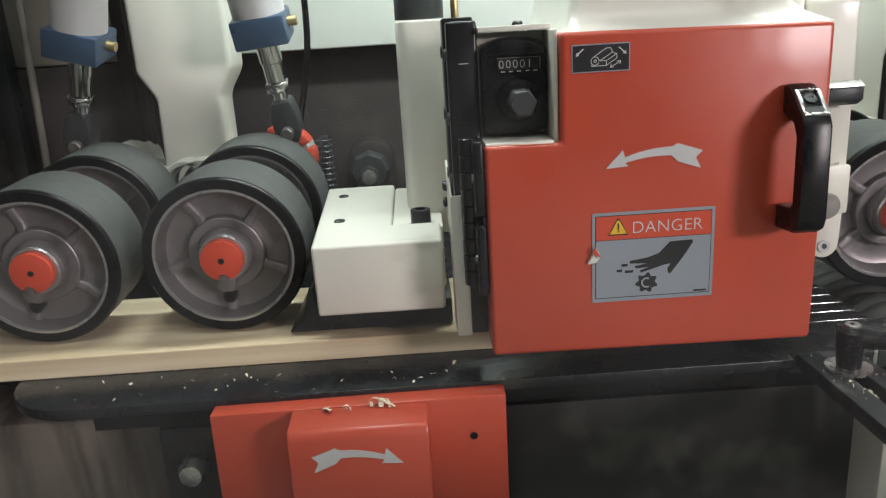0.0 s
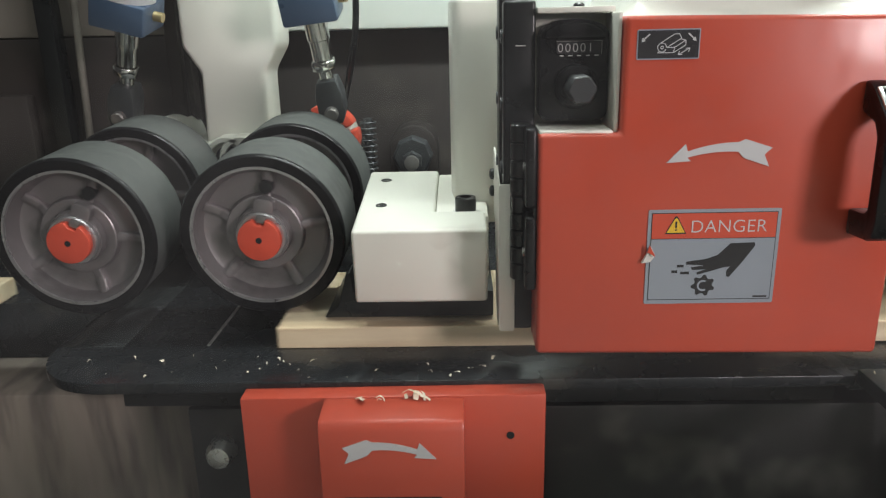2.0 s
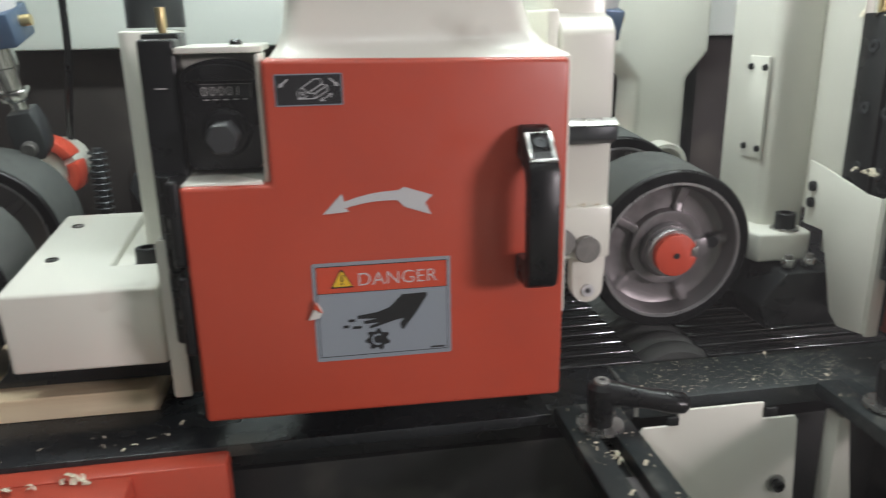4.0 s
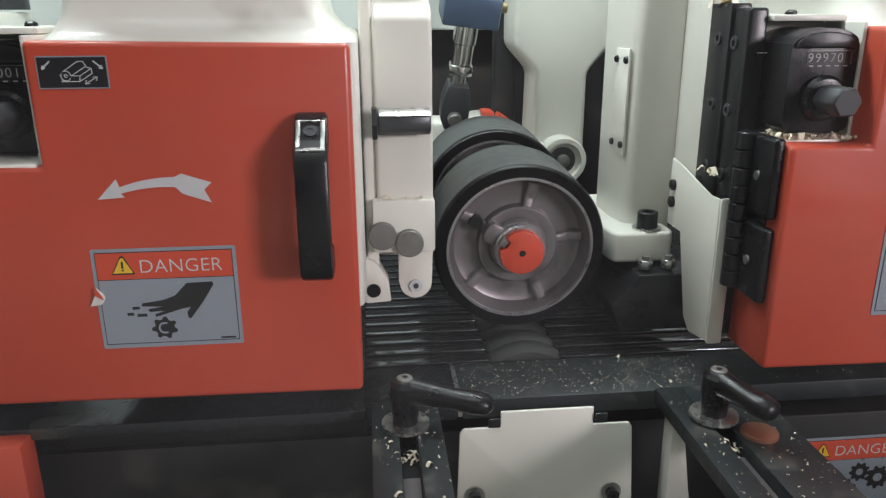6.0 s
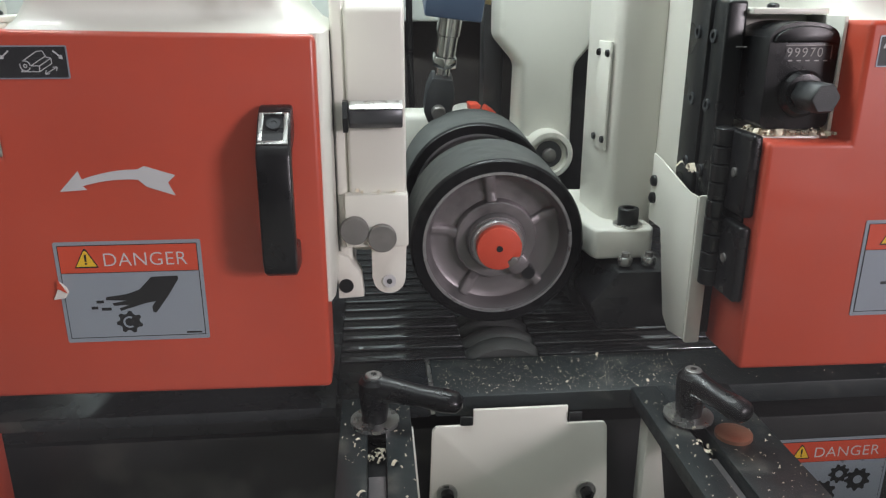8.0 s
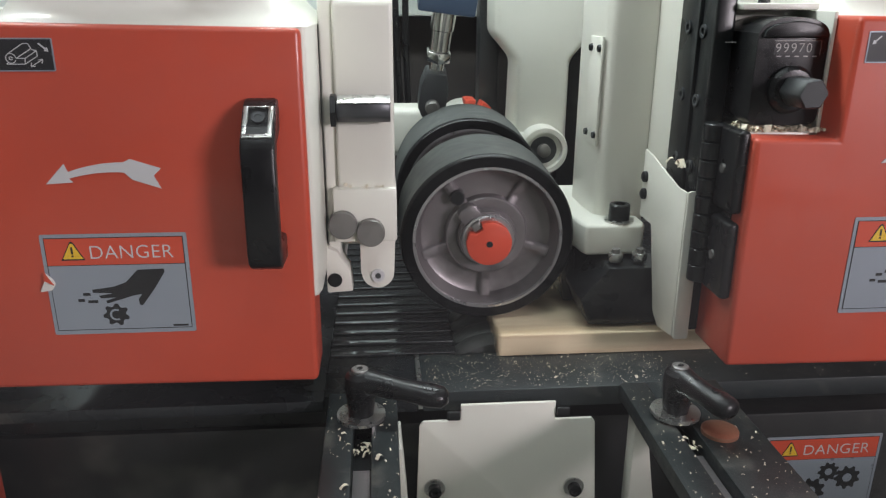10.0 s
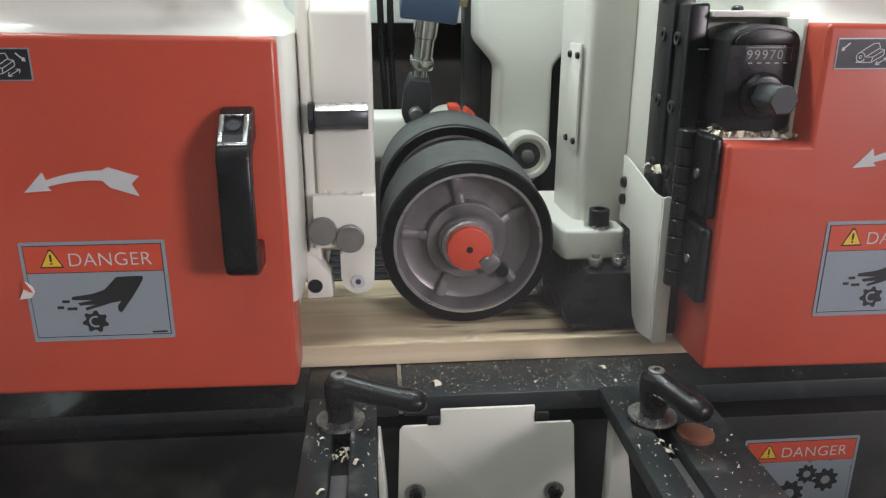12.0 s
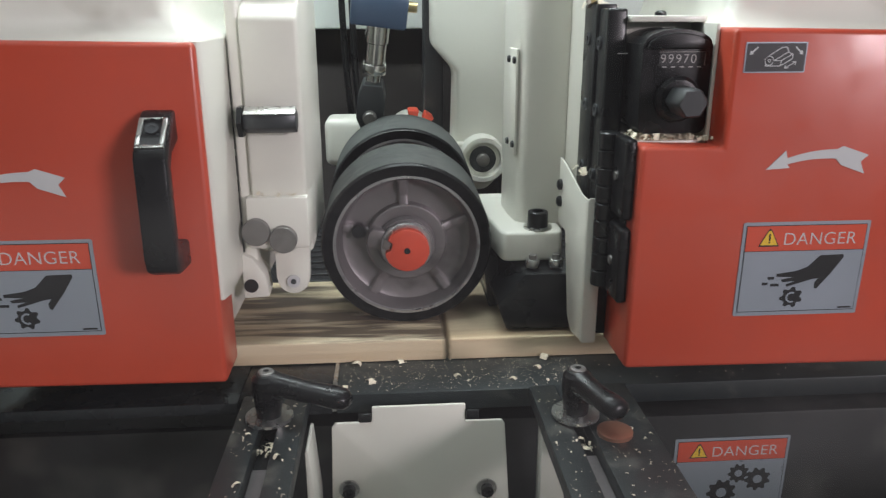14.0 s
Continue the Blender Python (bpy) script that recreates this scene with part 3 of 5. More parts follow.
    rows = [(0.0060, 1.1165, -0.019, 0.1690), (0.0075, 1.1180, -0.0185, 0.1685), (0.014, 1.1200, -0.016, 0.1655), (0.021, 1.1245, -0.013, 0.1570), (0.026, 1.1330, -0.009, 0.1490), (0.029, 1.150, -0.006, 0.1440), (0.031, 1.19, -0.003, 0.140), (0.033, 1.25, -0.001, 0.140)]
    grid = []
    for yy, zz, xa, xb in rows:
        r = [bm.verts.new((xa, 0.20, zz))]
        for k in range(7):
            w = k / 6
            r.append(bm.verts.new((xa + 0.012 * (1 - math.cos(w * math.pi / 2)), yy + 0.012 * (1 - math.sin(w * math.pi / 2)), zz)))
        for k in range(7):
            w = 1 - k / 6
            r.append(bm.verts.new((xb - 0.012 * (1 - math.cos(w * math.pi / 2)), yy + 0.012 * (1 - math.sin(w * math.pi / 2)), zz)))
        r.append(bm.verts.new((xb, 0.20, zz)))
        grid.append(r)
    for a, b in zip(grid, grid[1:]):
        for k in range(len(a) - 1):
            bm.faces.new((a[k], a[k + 1], b[k + 1], b[k]))
    bm.faces.new(grid[-1])
    part("spout", moved(bm, off), CREAM, hood, smooth=60)
    part("hood_rim", moved(prism([(0.1600, 0.0060), (0.1652, 0.0046), (0.1670, 0.0065), (0.1690, 0.0160), (0.1690, 0.0700), (0.1600, 0.0700)], "z", 0.9480, 1.1172, 0.0006), off), CREAM, hood)
    part("hood_body", moved(prism([(-0.018, 0.905), (0.158, 0.905), (0.158, 1.1155), (-0.018, 1.1155)], "y", 0.0425, 0.20, 0.003), off), CREAM, hood)
    return t


def counter(dx, dz, digits, label, deep):
    """Dial counter on the spindle, in the notch of the cover, on its cream holder."""
    off = Matrix.Translation((dx, 0, dz))
    k = thing("counter_holder", (-0.05 + dx, 0.06, 1.04 + dz), "cream steel pocket that holds a dial counter", "bracket", "counter holders")
    part("back_plate", moved(box(-0.0728, -0.0215, 0.052, 0.058, 1.046, 1.122, 0.001), off), CREAM, k)
    part("side_plate", moved(box(-0.0240, -0.0212, 0.008, 0.052, 1.046, 1.122, 0.001), off), CREAM, k)
    part("top_plate", moved(box(-0.0728, -0.0215, 0.030, 0.105, 1.1222, 1.1262, 0.001), off), CREAM, k)
    part("pocket_floor", moved(box(-0.0728, -0.0250, 0.004, 0.052, 1.0445, 1.0480, 0.001), off), CREAM, k)
    part("screw", moved(lathe([(0.0042, 1.1262), (0.0040, 1.1282), (0.0024, 1.1295)], (-0.040, 0.068, 0), "z", 16), off), BLACK, k)
    y = 0.030 - deep
    off = Matrix.Translation((0.0012, 0, 0)) @ off
    t = thing("dial_counter", (-0.049 + dx, 0.05, 1.05 + dz), label, "counter", "dial counters")
    face = [(-0.0262, 1.1090)] + [(x, 1.1090 + (z - 1.1090) * 0.42) for x, z in arc(-0.0492, 1.1090, 0.0225, 0, 180, 12)] + [(-0.0722, 1.1090)] + arc(-0.0662, 1.0578, 0.006, 180, 270, 4) + arc(-0.0322, 1.0578, 0.006, 270, 360, 4)
    part("case", moved(prism(face, "y", y, 0.052, 0.0022, 3), off), PLASTIC, t)
    w = part("window", moved(prism(rounded(-0.0610, -0.0315, 1.0960, 1.1040, 0.0008, 2), "y", y - 0.0003, y, 0), off), SIGNBLACK, t)
    part("digits", moved(lettering(digits, 0.0082, -0.0606, y - 0.0004, 1.0972, 0.0002, 1.22, 0.0001), off), DIALDIGIT, w)
    part("window_frame", moved(join(box(-0.0614, -0.0312, y - 0.0006, y, 1.1040, 1.1044, 0), box(-0.0312, -0.0308, y - 0.0006, y, 1.0956, 1.1044, 0)), off), OLDSTEEL, w)
    for i in range(5):
        part("tick", moved(box(-0.0590 + i * 0.0058, -0.0562 + i * 0.0058, y - 0.0006, y - 0.0003, 1.0945, 1.0952, 0), off), DIALDIGIT, w)
    part("visor", moved(prism([(-0.0700, 1.1062)] + [(x, 1.1075 + (z - 1.1075) * 0.42) for x, z in arc(-0.0492, 1.1075, 0.0205, 180, 0, 12)] + [(-0.0284, 1.1062)], "y", y - 0.0030, y + 0.001, 0.0010, 2), off), PLASTIC, t, "glossy curved visor over the window")
    part("collar", moved(lathe([(0.0150, y), (0.0148, y - 0.003), (0.0125, y - 0.0055), (0.0090, y - 0.006)], (-0.0475, 0, 1.0745), "y", 36), off), PLASTIC, t)
    knob = hex_head((0, 0, 0), "y", 0.0100, 0.026, 0.0012)
    part("knob", moved(moved(knob, Matrix.Translation((-0.0475, y - 0.016, 1.0745)) @ pose(0, 0, 0, 0, 26, 0)), off), PLASTICWORN, t, "worn hexagonal grey knob")


def slide_and_hinge(dx, dy, dz, xs):
    """Two bolted slide bars, the left faces near xs, and the hinge of the cover."""
    off = Matrix.Translation((dx, 0, dz))
    t = thing("slide_block", (-0.09 + dx, 0.07, 0.9 + dz), "black steel dovetail slide bolted beside a cream column", "machine slide", "slide blocks")
    part("slide_bar", moved(box(xs, -0.0740, 0.0585, 0.090, 0.895, 1.134, 0.0015), off), BLACK, t)
    part("slide_plate", moved(box(xs + 0.002, -0.0732, 0.0360, 0.0575, 0.895, 1.131, 0.0022, 3), off), BLACK, t)
    for zz in (1.108, 1.062, 1.016):
        for yy, xf in ((0.073, xs), (0.052, xs + 0.002)):
            part("slide_screw", moved(lathe([(0.0046, xf + 0.001), (0.0046, xf - 0.0014), (0.0024, xf - 0.0014), (0.0022, xf + 0.0004)], (0, yy, zz - (0.052 - yy) * 0.1), "x", 16), off), GUNMETAL, t)
    part("tally_mark", moved(box(xs + 0.0100, xs + 0.0170, 0.0352, 0.0362, 1.1015, 1.1022, 0), off), DIALDIGIT, t, "faint scratched mark")
    part("top_screw", moved(rod((-0.086, 0.075, 1.134), (-0.086, 0.075, 1.150), 0.003, 12, 0.0005), off), BRASS, t)
    h = thing("cover_hinge", (-0.08 + dx, 0.03, 0.94 + dz), "black steel hinge at the edge of an orange cover", "hinge", "cover hinges")
    for i in range(9):
        part("knuckle", moved(lathe([(0.0064, 0), (0.0074, 0.0008), (0.0074, 0.0112), (0.0064, 0.012)], (-0.0835, 0.026, 0.9395 + i * 0.0124), "z", 18), off), BLACK, h)
    part("hinge_leaf", moved(box(-0.0765, -0.0745, 0.004, 0.045, 0.938, 1.049, 0.0008), off), BLACK, h)
    for z0, z1 in ((0.9375, 0.9905), (0.9965, 1.0505)):
        part("hinge_cap", moved(box(-0.0820, -0.0744, 0.002 + dy, 0.022, z0, z1, 0.0025, 3), off), PLASTIC, h)
        part("hinge_screw", moved(lathe([(0.0034, -0.0820), (0.0032, -0.0832), (0.0016, -0.0834)], (0, 0.010, (z0 + z1) / 2), "x", 14), off), OLDSTEEL, h)


def column_and_deflector(dx, dz, wide):
    """Cream column with its bolt; the bent deflector plate on it."""
    off = Matrix.Translation((dx, 0, dz))
    t = thing("press_column", (-0.12 + dx, 0.15, 0.95 + dz), "cream painted steel column above the feed bed", "machine column", "press columns")
    right = -0.0910 if wide else -0.0935
    tall = 1.30 if wide else 1.135
    part("column", moved(prism([(-0.1345, 0.205), (-0.1340, 0.168), (-0.1310, 0.1450), (-0.1265, 0.1395), (-0.1225, 0.1380), (right, 0.1360), (right, 0.205)], "z", 0.952, tall, 0.002, 2), off), CREAM, t)
    if wide:
        part("slide_flange", moved(box(right - 0.0004, right + 0.0080, 0.0912, 0.1985, 0.975, tall, 0.0015), off), CREAM, t)
    part("column_cap", moved(lathe([(0.022, 1.137), (0.022, 1.16), (0.018, 1.18)], (-0.104 if wide else -0.112, 0.19, 0), "z", 28), off), GUNMETAL, t)
    d = thing("deflector_plate", (-0.095 + dx, 0.07, 0.89 + dz), "cream bent sheet steel deflector with two black screws", "deflector", "deflector plates")
    prof = [(0.122, 0.965), (0.122, 1.020), (0.106, 1.018), (0.050, 1.006), (0.034, 1.006), (0.034, 0.897), (0.062, 0.892), (0.074, 0.90), (0.095, 0.965)]
    part("deflector", moved(prism(prof, "x", -0.0985, -0.0968, 0.0005), off), CREAM, d)
    part("deflector_flange", moved(prism(rounded(-0.0985, -0.0870, 0.8955, 1.0075, 0.002, 3), "y", 0.0305, 0.0325, 0.0006), off), CREAM, d)
    for zz in (0.999, 0.985):
        part("deflector_screw", moved(lathe([(0.0046, -0.0985), (0.0044, -0.1010), (0.0025, -0.1022)], (0, 0.114, zz), "x", 16), off), BLACK, d)


def cap_screw(x, y, z, r=0.0085, h=0.014):
    t = thing("cap_screw", (x, y, z), "black socket head cap screw on a cream foot", "screw", "cap screws")
    part("washer", lathe([(r + 0.0035, z), (r + 0.0035, z + 0.0018), (r - 0.003, z + 0.0018)], (x, y, 0), "z", 28), STEEL, t)
    part("screw_head", lathe([(r, z + 0.0018), (r, z + h), (r - 0.0008, z + h + 0.0008), (r * 0.58, z + h + 0.0008), (r * 0.55, z + h - 0.005)], (x, y, 0), "z", 28), BLACK, t)


def press_block():
    """Cream pressure block beside the twin rollers."""
    t = thing("press_block", (-0.157, 0.14, 0.905), "cream painted steel pressure block with two bored holes", "machine block")
    lean = turn_about((-0.15, 0.052, 0.969), 4.5)
    part("block", moved(prism([(-0.2095, 0.052), (-0.106, 0.052), (-0.106, 0.098), (-0.147, 0.098), (-0.147, 0.222), (-0.2125, 0.222)], "z", 0.909, 0.969, 0.003, 3), lean), CREAM, t)
    part("step", moved(box(-0.1468, -0.1035, 0.0985, 0.225, 0.909, 0.964, 0.002), lean), CREAM, t)
    for x, y in ((-0.192, 0.115), (-0.1945, 0.19)):
        part("bore", moved(lathe([(0.0048, 0.9688), (0.0048, 0.9695), (0.0035, 0.9695), (0.0034, 0.9690)], (x, y, 0), "z", 20), lean), BLACK, t)
    s = thing("press_shoe", (-0.16, 0.12, 0.882), "black steel shoe under the cream pressure block", "machine shoe")
    part("shoe", prism([(-0.242, 0.8825), (-0.100, 0.8825), (-0.100, 0.905), (-0.2160, 0.905), (-0.2185, 0.922), (-0.2215, 0.922), (-0.2300, 0.893)], "y", 0.094, 0.23, 0.0012), BLACK, s)
    cap_screw(-0.122, 0.106, 0.9675)


def column_bracket():
    """Cream foot with nuts and a black wedge shoe, left of the second cover."""
    t = thing("column_bracket", (0.40, 0.15, 0.94), "cream painted cast foot bolted below a column", "machine foot")
    part("foot", prism([(0.371, 0.118), (0.374, 0.110), (0.421, 0.110), (0.424, 0.118), (0.424, 0.25), (0.366, 0.25), (0.366, 0.16)], "z", 0.9345, 0.960, 0.003, 3), CREAM, t)
    for x in (0.396, 0.4155):
        n = part("nut", hex_head((x, 0.100, 0.9365), "z", 0.0062, 0.007), STEEL, t)
        part("stud", rod((x, 0.100, 0.936), (x, 0.100, 0.9435), 0.0032, 14), OLDSTEEL, n)
    s = thing("wedge_shoe", (0.40, 0.15, 0.882), "black steel shoe with sloping side under a cream foot", "machine shoe")
    part("shoe", prism([(0.374, 0.8825), (0.436, 0.8825), (0.436, 0.931), (0.388, 0.931), (0.366, 0.905)], "y", 0.088, 0.26, 0.002), BLACK, s)
    part("wing", prism([(0.366, 0.8825), (0.3735, 0.8825), (0.3735, 0.928), (0.358, 0.938)], "y", 0.14, 0.26, 0.001), BLACK, s)
    cap_screw(0.4035, 0.1225, 0.960)
    c = thing("column_cover", (0.3835, 0.15, 1.02), "small cream cover plate screwed on a column", "cover plate")
    lean = turn_about((0.3870, 0.148, 1.06), 0, 0, 4)
    part("plate", moved(box(0.3848, 0.3870, 0.1430, 0.1700, 1.018, 1.105, 0.0008), lean), CREAM, c)
    for y, z in ((0.147, 1.096), (0.166, 1.096), (0.147, 1.027), (0.166, 1.027)):
        part("plate_screw", moved(lathe([(0.0032, 0.3850), (0.0026, 0.3828)], (0, y, z), "x", 12), lean), BLACK, c)


def latch_post():
    """Cream post right of the first cover, with hexagon stud and two latch buttons."""
    t = thing("latch_post", (0.19, 0.12, 0.93), "cream cast post with a dark hexagon stud and lugs", "machine post")
    part("post", prism([(0.066, 0.965), (0.066, 1.1300), (0.075, 1.1390), (0.11, 1.148), (0.20, 1.152), (0.20, 0.965)], "x", 0.1785, 0.2192, 0.003, 3), CREAM, t)
    part("post_back", box(0.1788, 0.2196, 0.088, 0.20, 0.955, 1.20, 0.003), CREAM, t)
    part("seam", join(*[box(0.1692, 0.1696, 0.0690, 0.0700, 0.935 + k * 0.0105, 0.9405 + k * 0.0105 + 0.003 * (k % 3), 0) for k in range(14)]), SIGNBLACK, t, "dark broken paint seam")
    part("lower_step", box(0.1748, 0.2200, 0.061, 0.12, 0.966, 1.0055, 0.002), CREAM, t)
    part("edge_plate", box(0.1693, 0.1790, 0.0700, 0.20, 0.926, 1.145, 0.0025, 3), CREAM, t)
    part("lug", prism([(0.1930, 0.9655)] + [(0.1930, 0.9405)] + arc(0.2055, 0.9405, 0.0120, 180, 360, 10) + [(0.2185, 0.9655)], "y", 0.066, 0.078, 0.001), CREAM, t, "rounded lug with a pin hole")
    part("fork", prism([(0.1680, 0.926), (0.1868, 0.927), (0.1850, 0.944), (0.1760, 0.958), (0.1680, 0.962)], "y", 0.0640, 0.085, 0.001), CREAM, t)
    part("lug_pin", lathe([(0.0050, 0.066), (0.0050, 0.0645), (0.0022, 0.0645), (0.0020, 0.0655)], (0.2055, 0, 0.9385), "y", 20), DECAL, t)
    part("pin_centre", lathe([(0.0021, 0.0648), (0.0021, 0.0640), (0.0008, 0.0640)], (0.2055, 0, 0.9385), "y", 14), GUNMETAL, t)
    part("fork_bore", lathe([(0.0054, 0.0642), (0.0054, 0.0635), (0.0010, 0.0635)], (0.1738, 0, 0.9362), "y", 20), BLACK, t)
    for x, z in ((0.1815, 0.9800), (0.2010, 0.9740)):
        part("button", lathe([(0.0102, 0.063), (0.0102, 0.0565), (0.0094, 0.0555), (0.004, 0.0553)], (x, 0, z), "y", 32), OLDSTEEL, t, "dull round steel button")
    s = part("stud", moved(hex_head((0, 0, 0), "x", 0.0090, 0.036), Matrix.Translation((0.1985, 0.056, 1.0620)) @ pose(0, 0, 0, 30)), GUNMETAL, t, "dark hexagon stud with a bright upper facet")
    part("stud_flange", lathe([(0.0118, 0.1765), (0.0118, 0.1800)], (0, 0.056, 1.0615), "x", 6), BLACK, s)
    part("stud_top", moved(box(0.1812, 0.2164, -0.0047, 0.0047, 0, 0.0008, 0.0002), Matrix.Translation((0, 0.0508, 1.0690)) @ pose(0, 0, 0, 28)), STEEL, s, "bright upper facet")
    part("post_cap", lathe([(0.020, 1.1605), (0.020, 1.17), (0.016, 1.18)], (0.197, 0.12, 0), "z", 24), PLASTIC, t)


def feed_wheel(hub_x, label):
    """Twin rubber tyred feed wheels on one shaft; the thing turns round its own y axis."""
    t = thing("feed_wheel", (hub_x, 0.11, SPIN_Z), label, "feed wheel", "feed wheels")
    c = (hub_x, 0, SPIN_Z)
    for y0 in (0.108, 0.232):
        y1 = y0 + 0.067
        tyre = part("tyre", lathe([(0.0612, y0 + 0.0025), (0.0675, y0 + 0.0020), (0.0700, y0 + 0.0026), (0.0700, y1 - 0.0022), (0.0690, y1 - 0.0008), (0.0655, y1), (0.0612, y1 - 0.0015)], c, "y", 96, True), RUBBER, t, "grey rubber tread")
        part("tyre_side", lathe([(0.0600, y0 + 0.0024), (0.0602, y0 - 0.0012), (0.0680, y0 - 0.0010), (0.0694, y0 + 0.0006), (0.0699, y0 + 0.0022), (0.0650, y0 + 0.0024)], c, "y", 96, True), RUBBERSIDE, tyre, "shiny black side wall")
        rim = part("rim", lathe([(0.0600, y0 + 0.0004), (0.0572, y0 + 0.0004), (0.0562, y0 + 0.004), (0.0530, y0 + 0.014), (0.0480, y0 + 0.0165), (0.0340, y0 + 0.0150), (0.0328, y0 + 0.0088), (0.0318, y0 + 0.0080), (0.0260, y0 + 0.0078), (0.0238, y0 + 0.0085), (0.0235, y0 + 0.004), (0.0225, y0 + 0.002),
                                 (0.0125, y0 + 0.002), (0.0125, y0 + 0.030), (0.0600, y0 + 0.030)], c, "y", 96, True), ALU, t, "rough cast aluminium rim with five ribs")
        part("rim_edge", lathe([(0.0601, y0 + 0.001), (0.0601, y0 - 0.0014), (0.0580, y0 - 0.0014), (0.0574, y0 + 0.001)], c, "y", 96, True), ALURIM, rim, "bright turned edge")
        for i in range(5):
            rib = prism([(0.0300, y0 + 0.0085), (0.040, y0 + 0.0122), (0.0545, y0 + 0.0085), (0.0555, y0 + 0.018), (0.0300, y0 + 0.018)], "z", -0.0042, 0.0042, 0.0018, 3)
            part("rib", moved(rib, Matrix.Translation(c) @ pose(0, 0, 0, 0, 72 * i + 54, 0)), ALU, rim)
    boss = lathe([(0.0212, 0.112), (0.0212, 0.1055), (0.0200, 0.1040), (0.0185, 0.1040)], c, "y", 48)
    part("boss", boss, ALURIM, t, "turned aluminium hub boss")
    lug = prism([(-0.0085, 0.0195), (0.0085, 0.0195), (0.0080, 0.0300), (0.0045, 0.0325), (-0.0045, 0.0325), (-0.0080, 0.0300)], "y", 0.1075, 0.122, 0.0012)
    part("lug", moved(lug, Matrix.Translation(c)), ALU, t, "cast lug with a dark bore")
    part("lug_bore", moved(prism(arc(0, 0.0405, 0.0058, 0, 360, 18)[:-1], "y", 0.1155, 0.1235), Matrix.Translation(c)), SIGNBLACK, t)
    notch = [(0.0180 * math.sin(radians(a)), 0.0180 * math.cos(radians(a))) for a in range(14, 347, 9)]
    part("hub_cap", moved(prism([(0.0030, 0.0128)] + notch + [(-0.0030, 0.0128)], "y", 0.0975, 0.1045, 0.0008), Matrix.Translation(c)), CAPRED, t, "red painted hub cap with a key notch")
    part("key", moved(box(-0.0040, 0.0040, 0.1000, 0.108, 0.0140, 0.0200, 0.0006), Matrix.Translation(c)), OLDSTEEL, t, "steel key in the hub notch")
    part("centre_bore", lathe([(0.0026, 0.0976), (0.0026, 0.0970), (0.0022, 0.0970)], c, "y", 16), SIGNBLACK, t)
    part("shaft", rod((hub_x, 0.12, SPIN_Z), (hub_x, 0.318, SPIN_Z), 0.0120, 28, 0.001), OLDSTEEL, t)
    return t


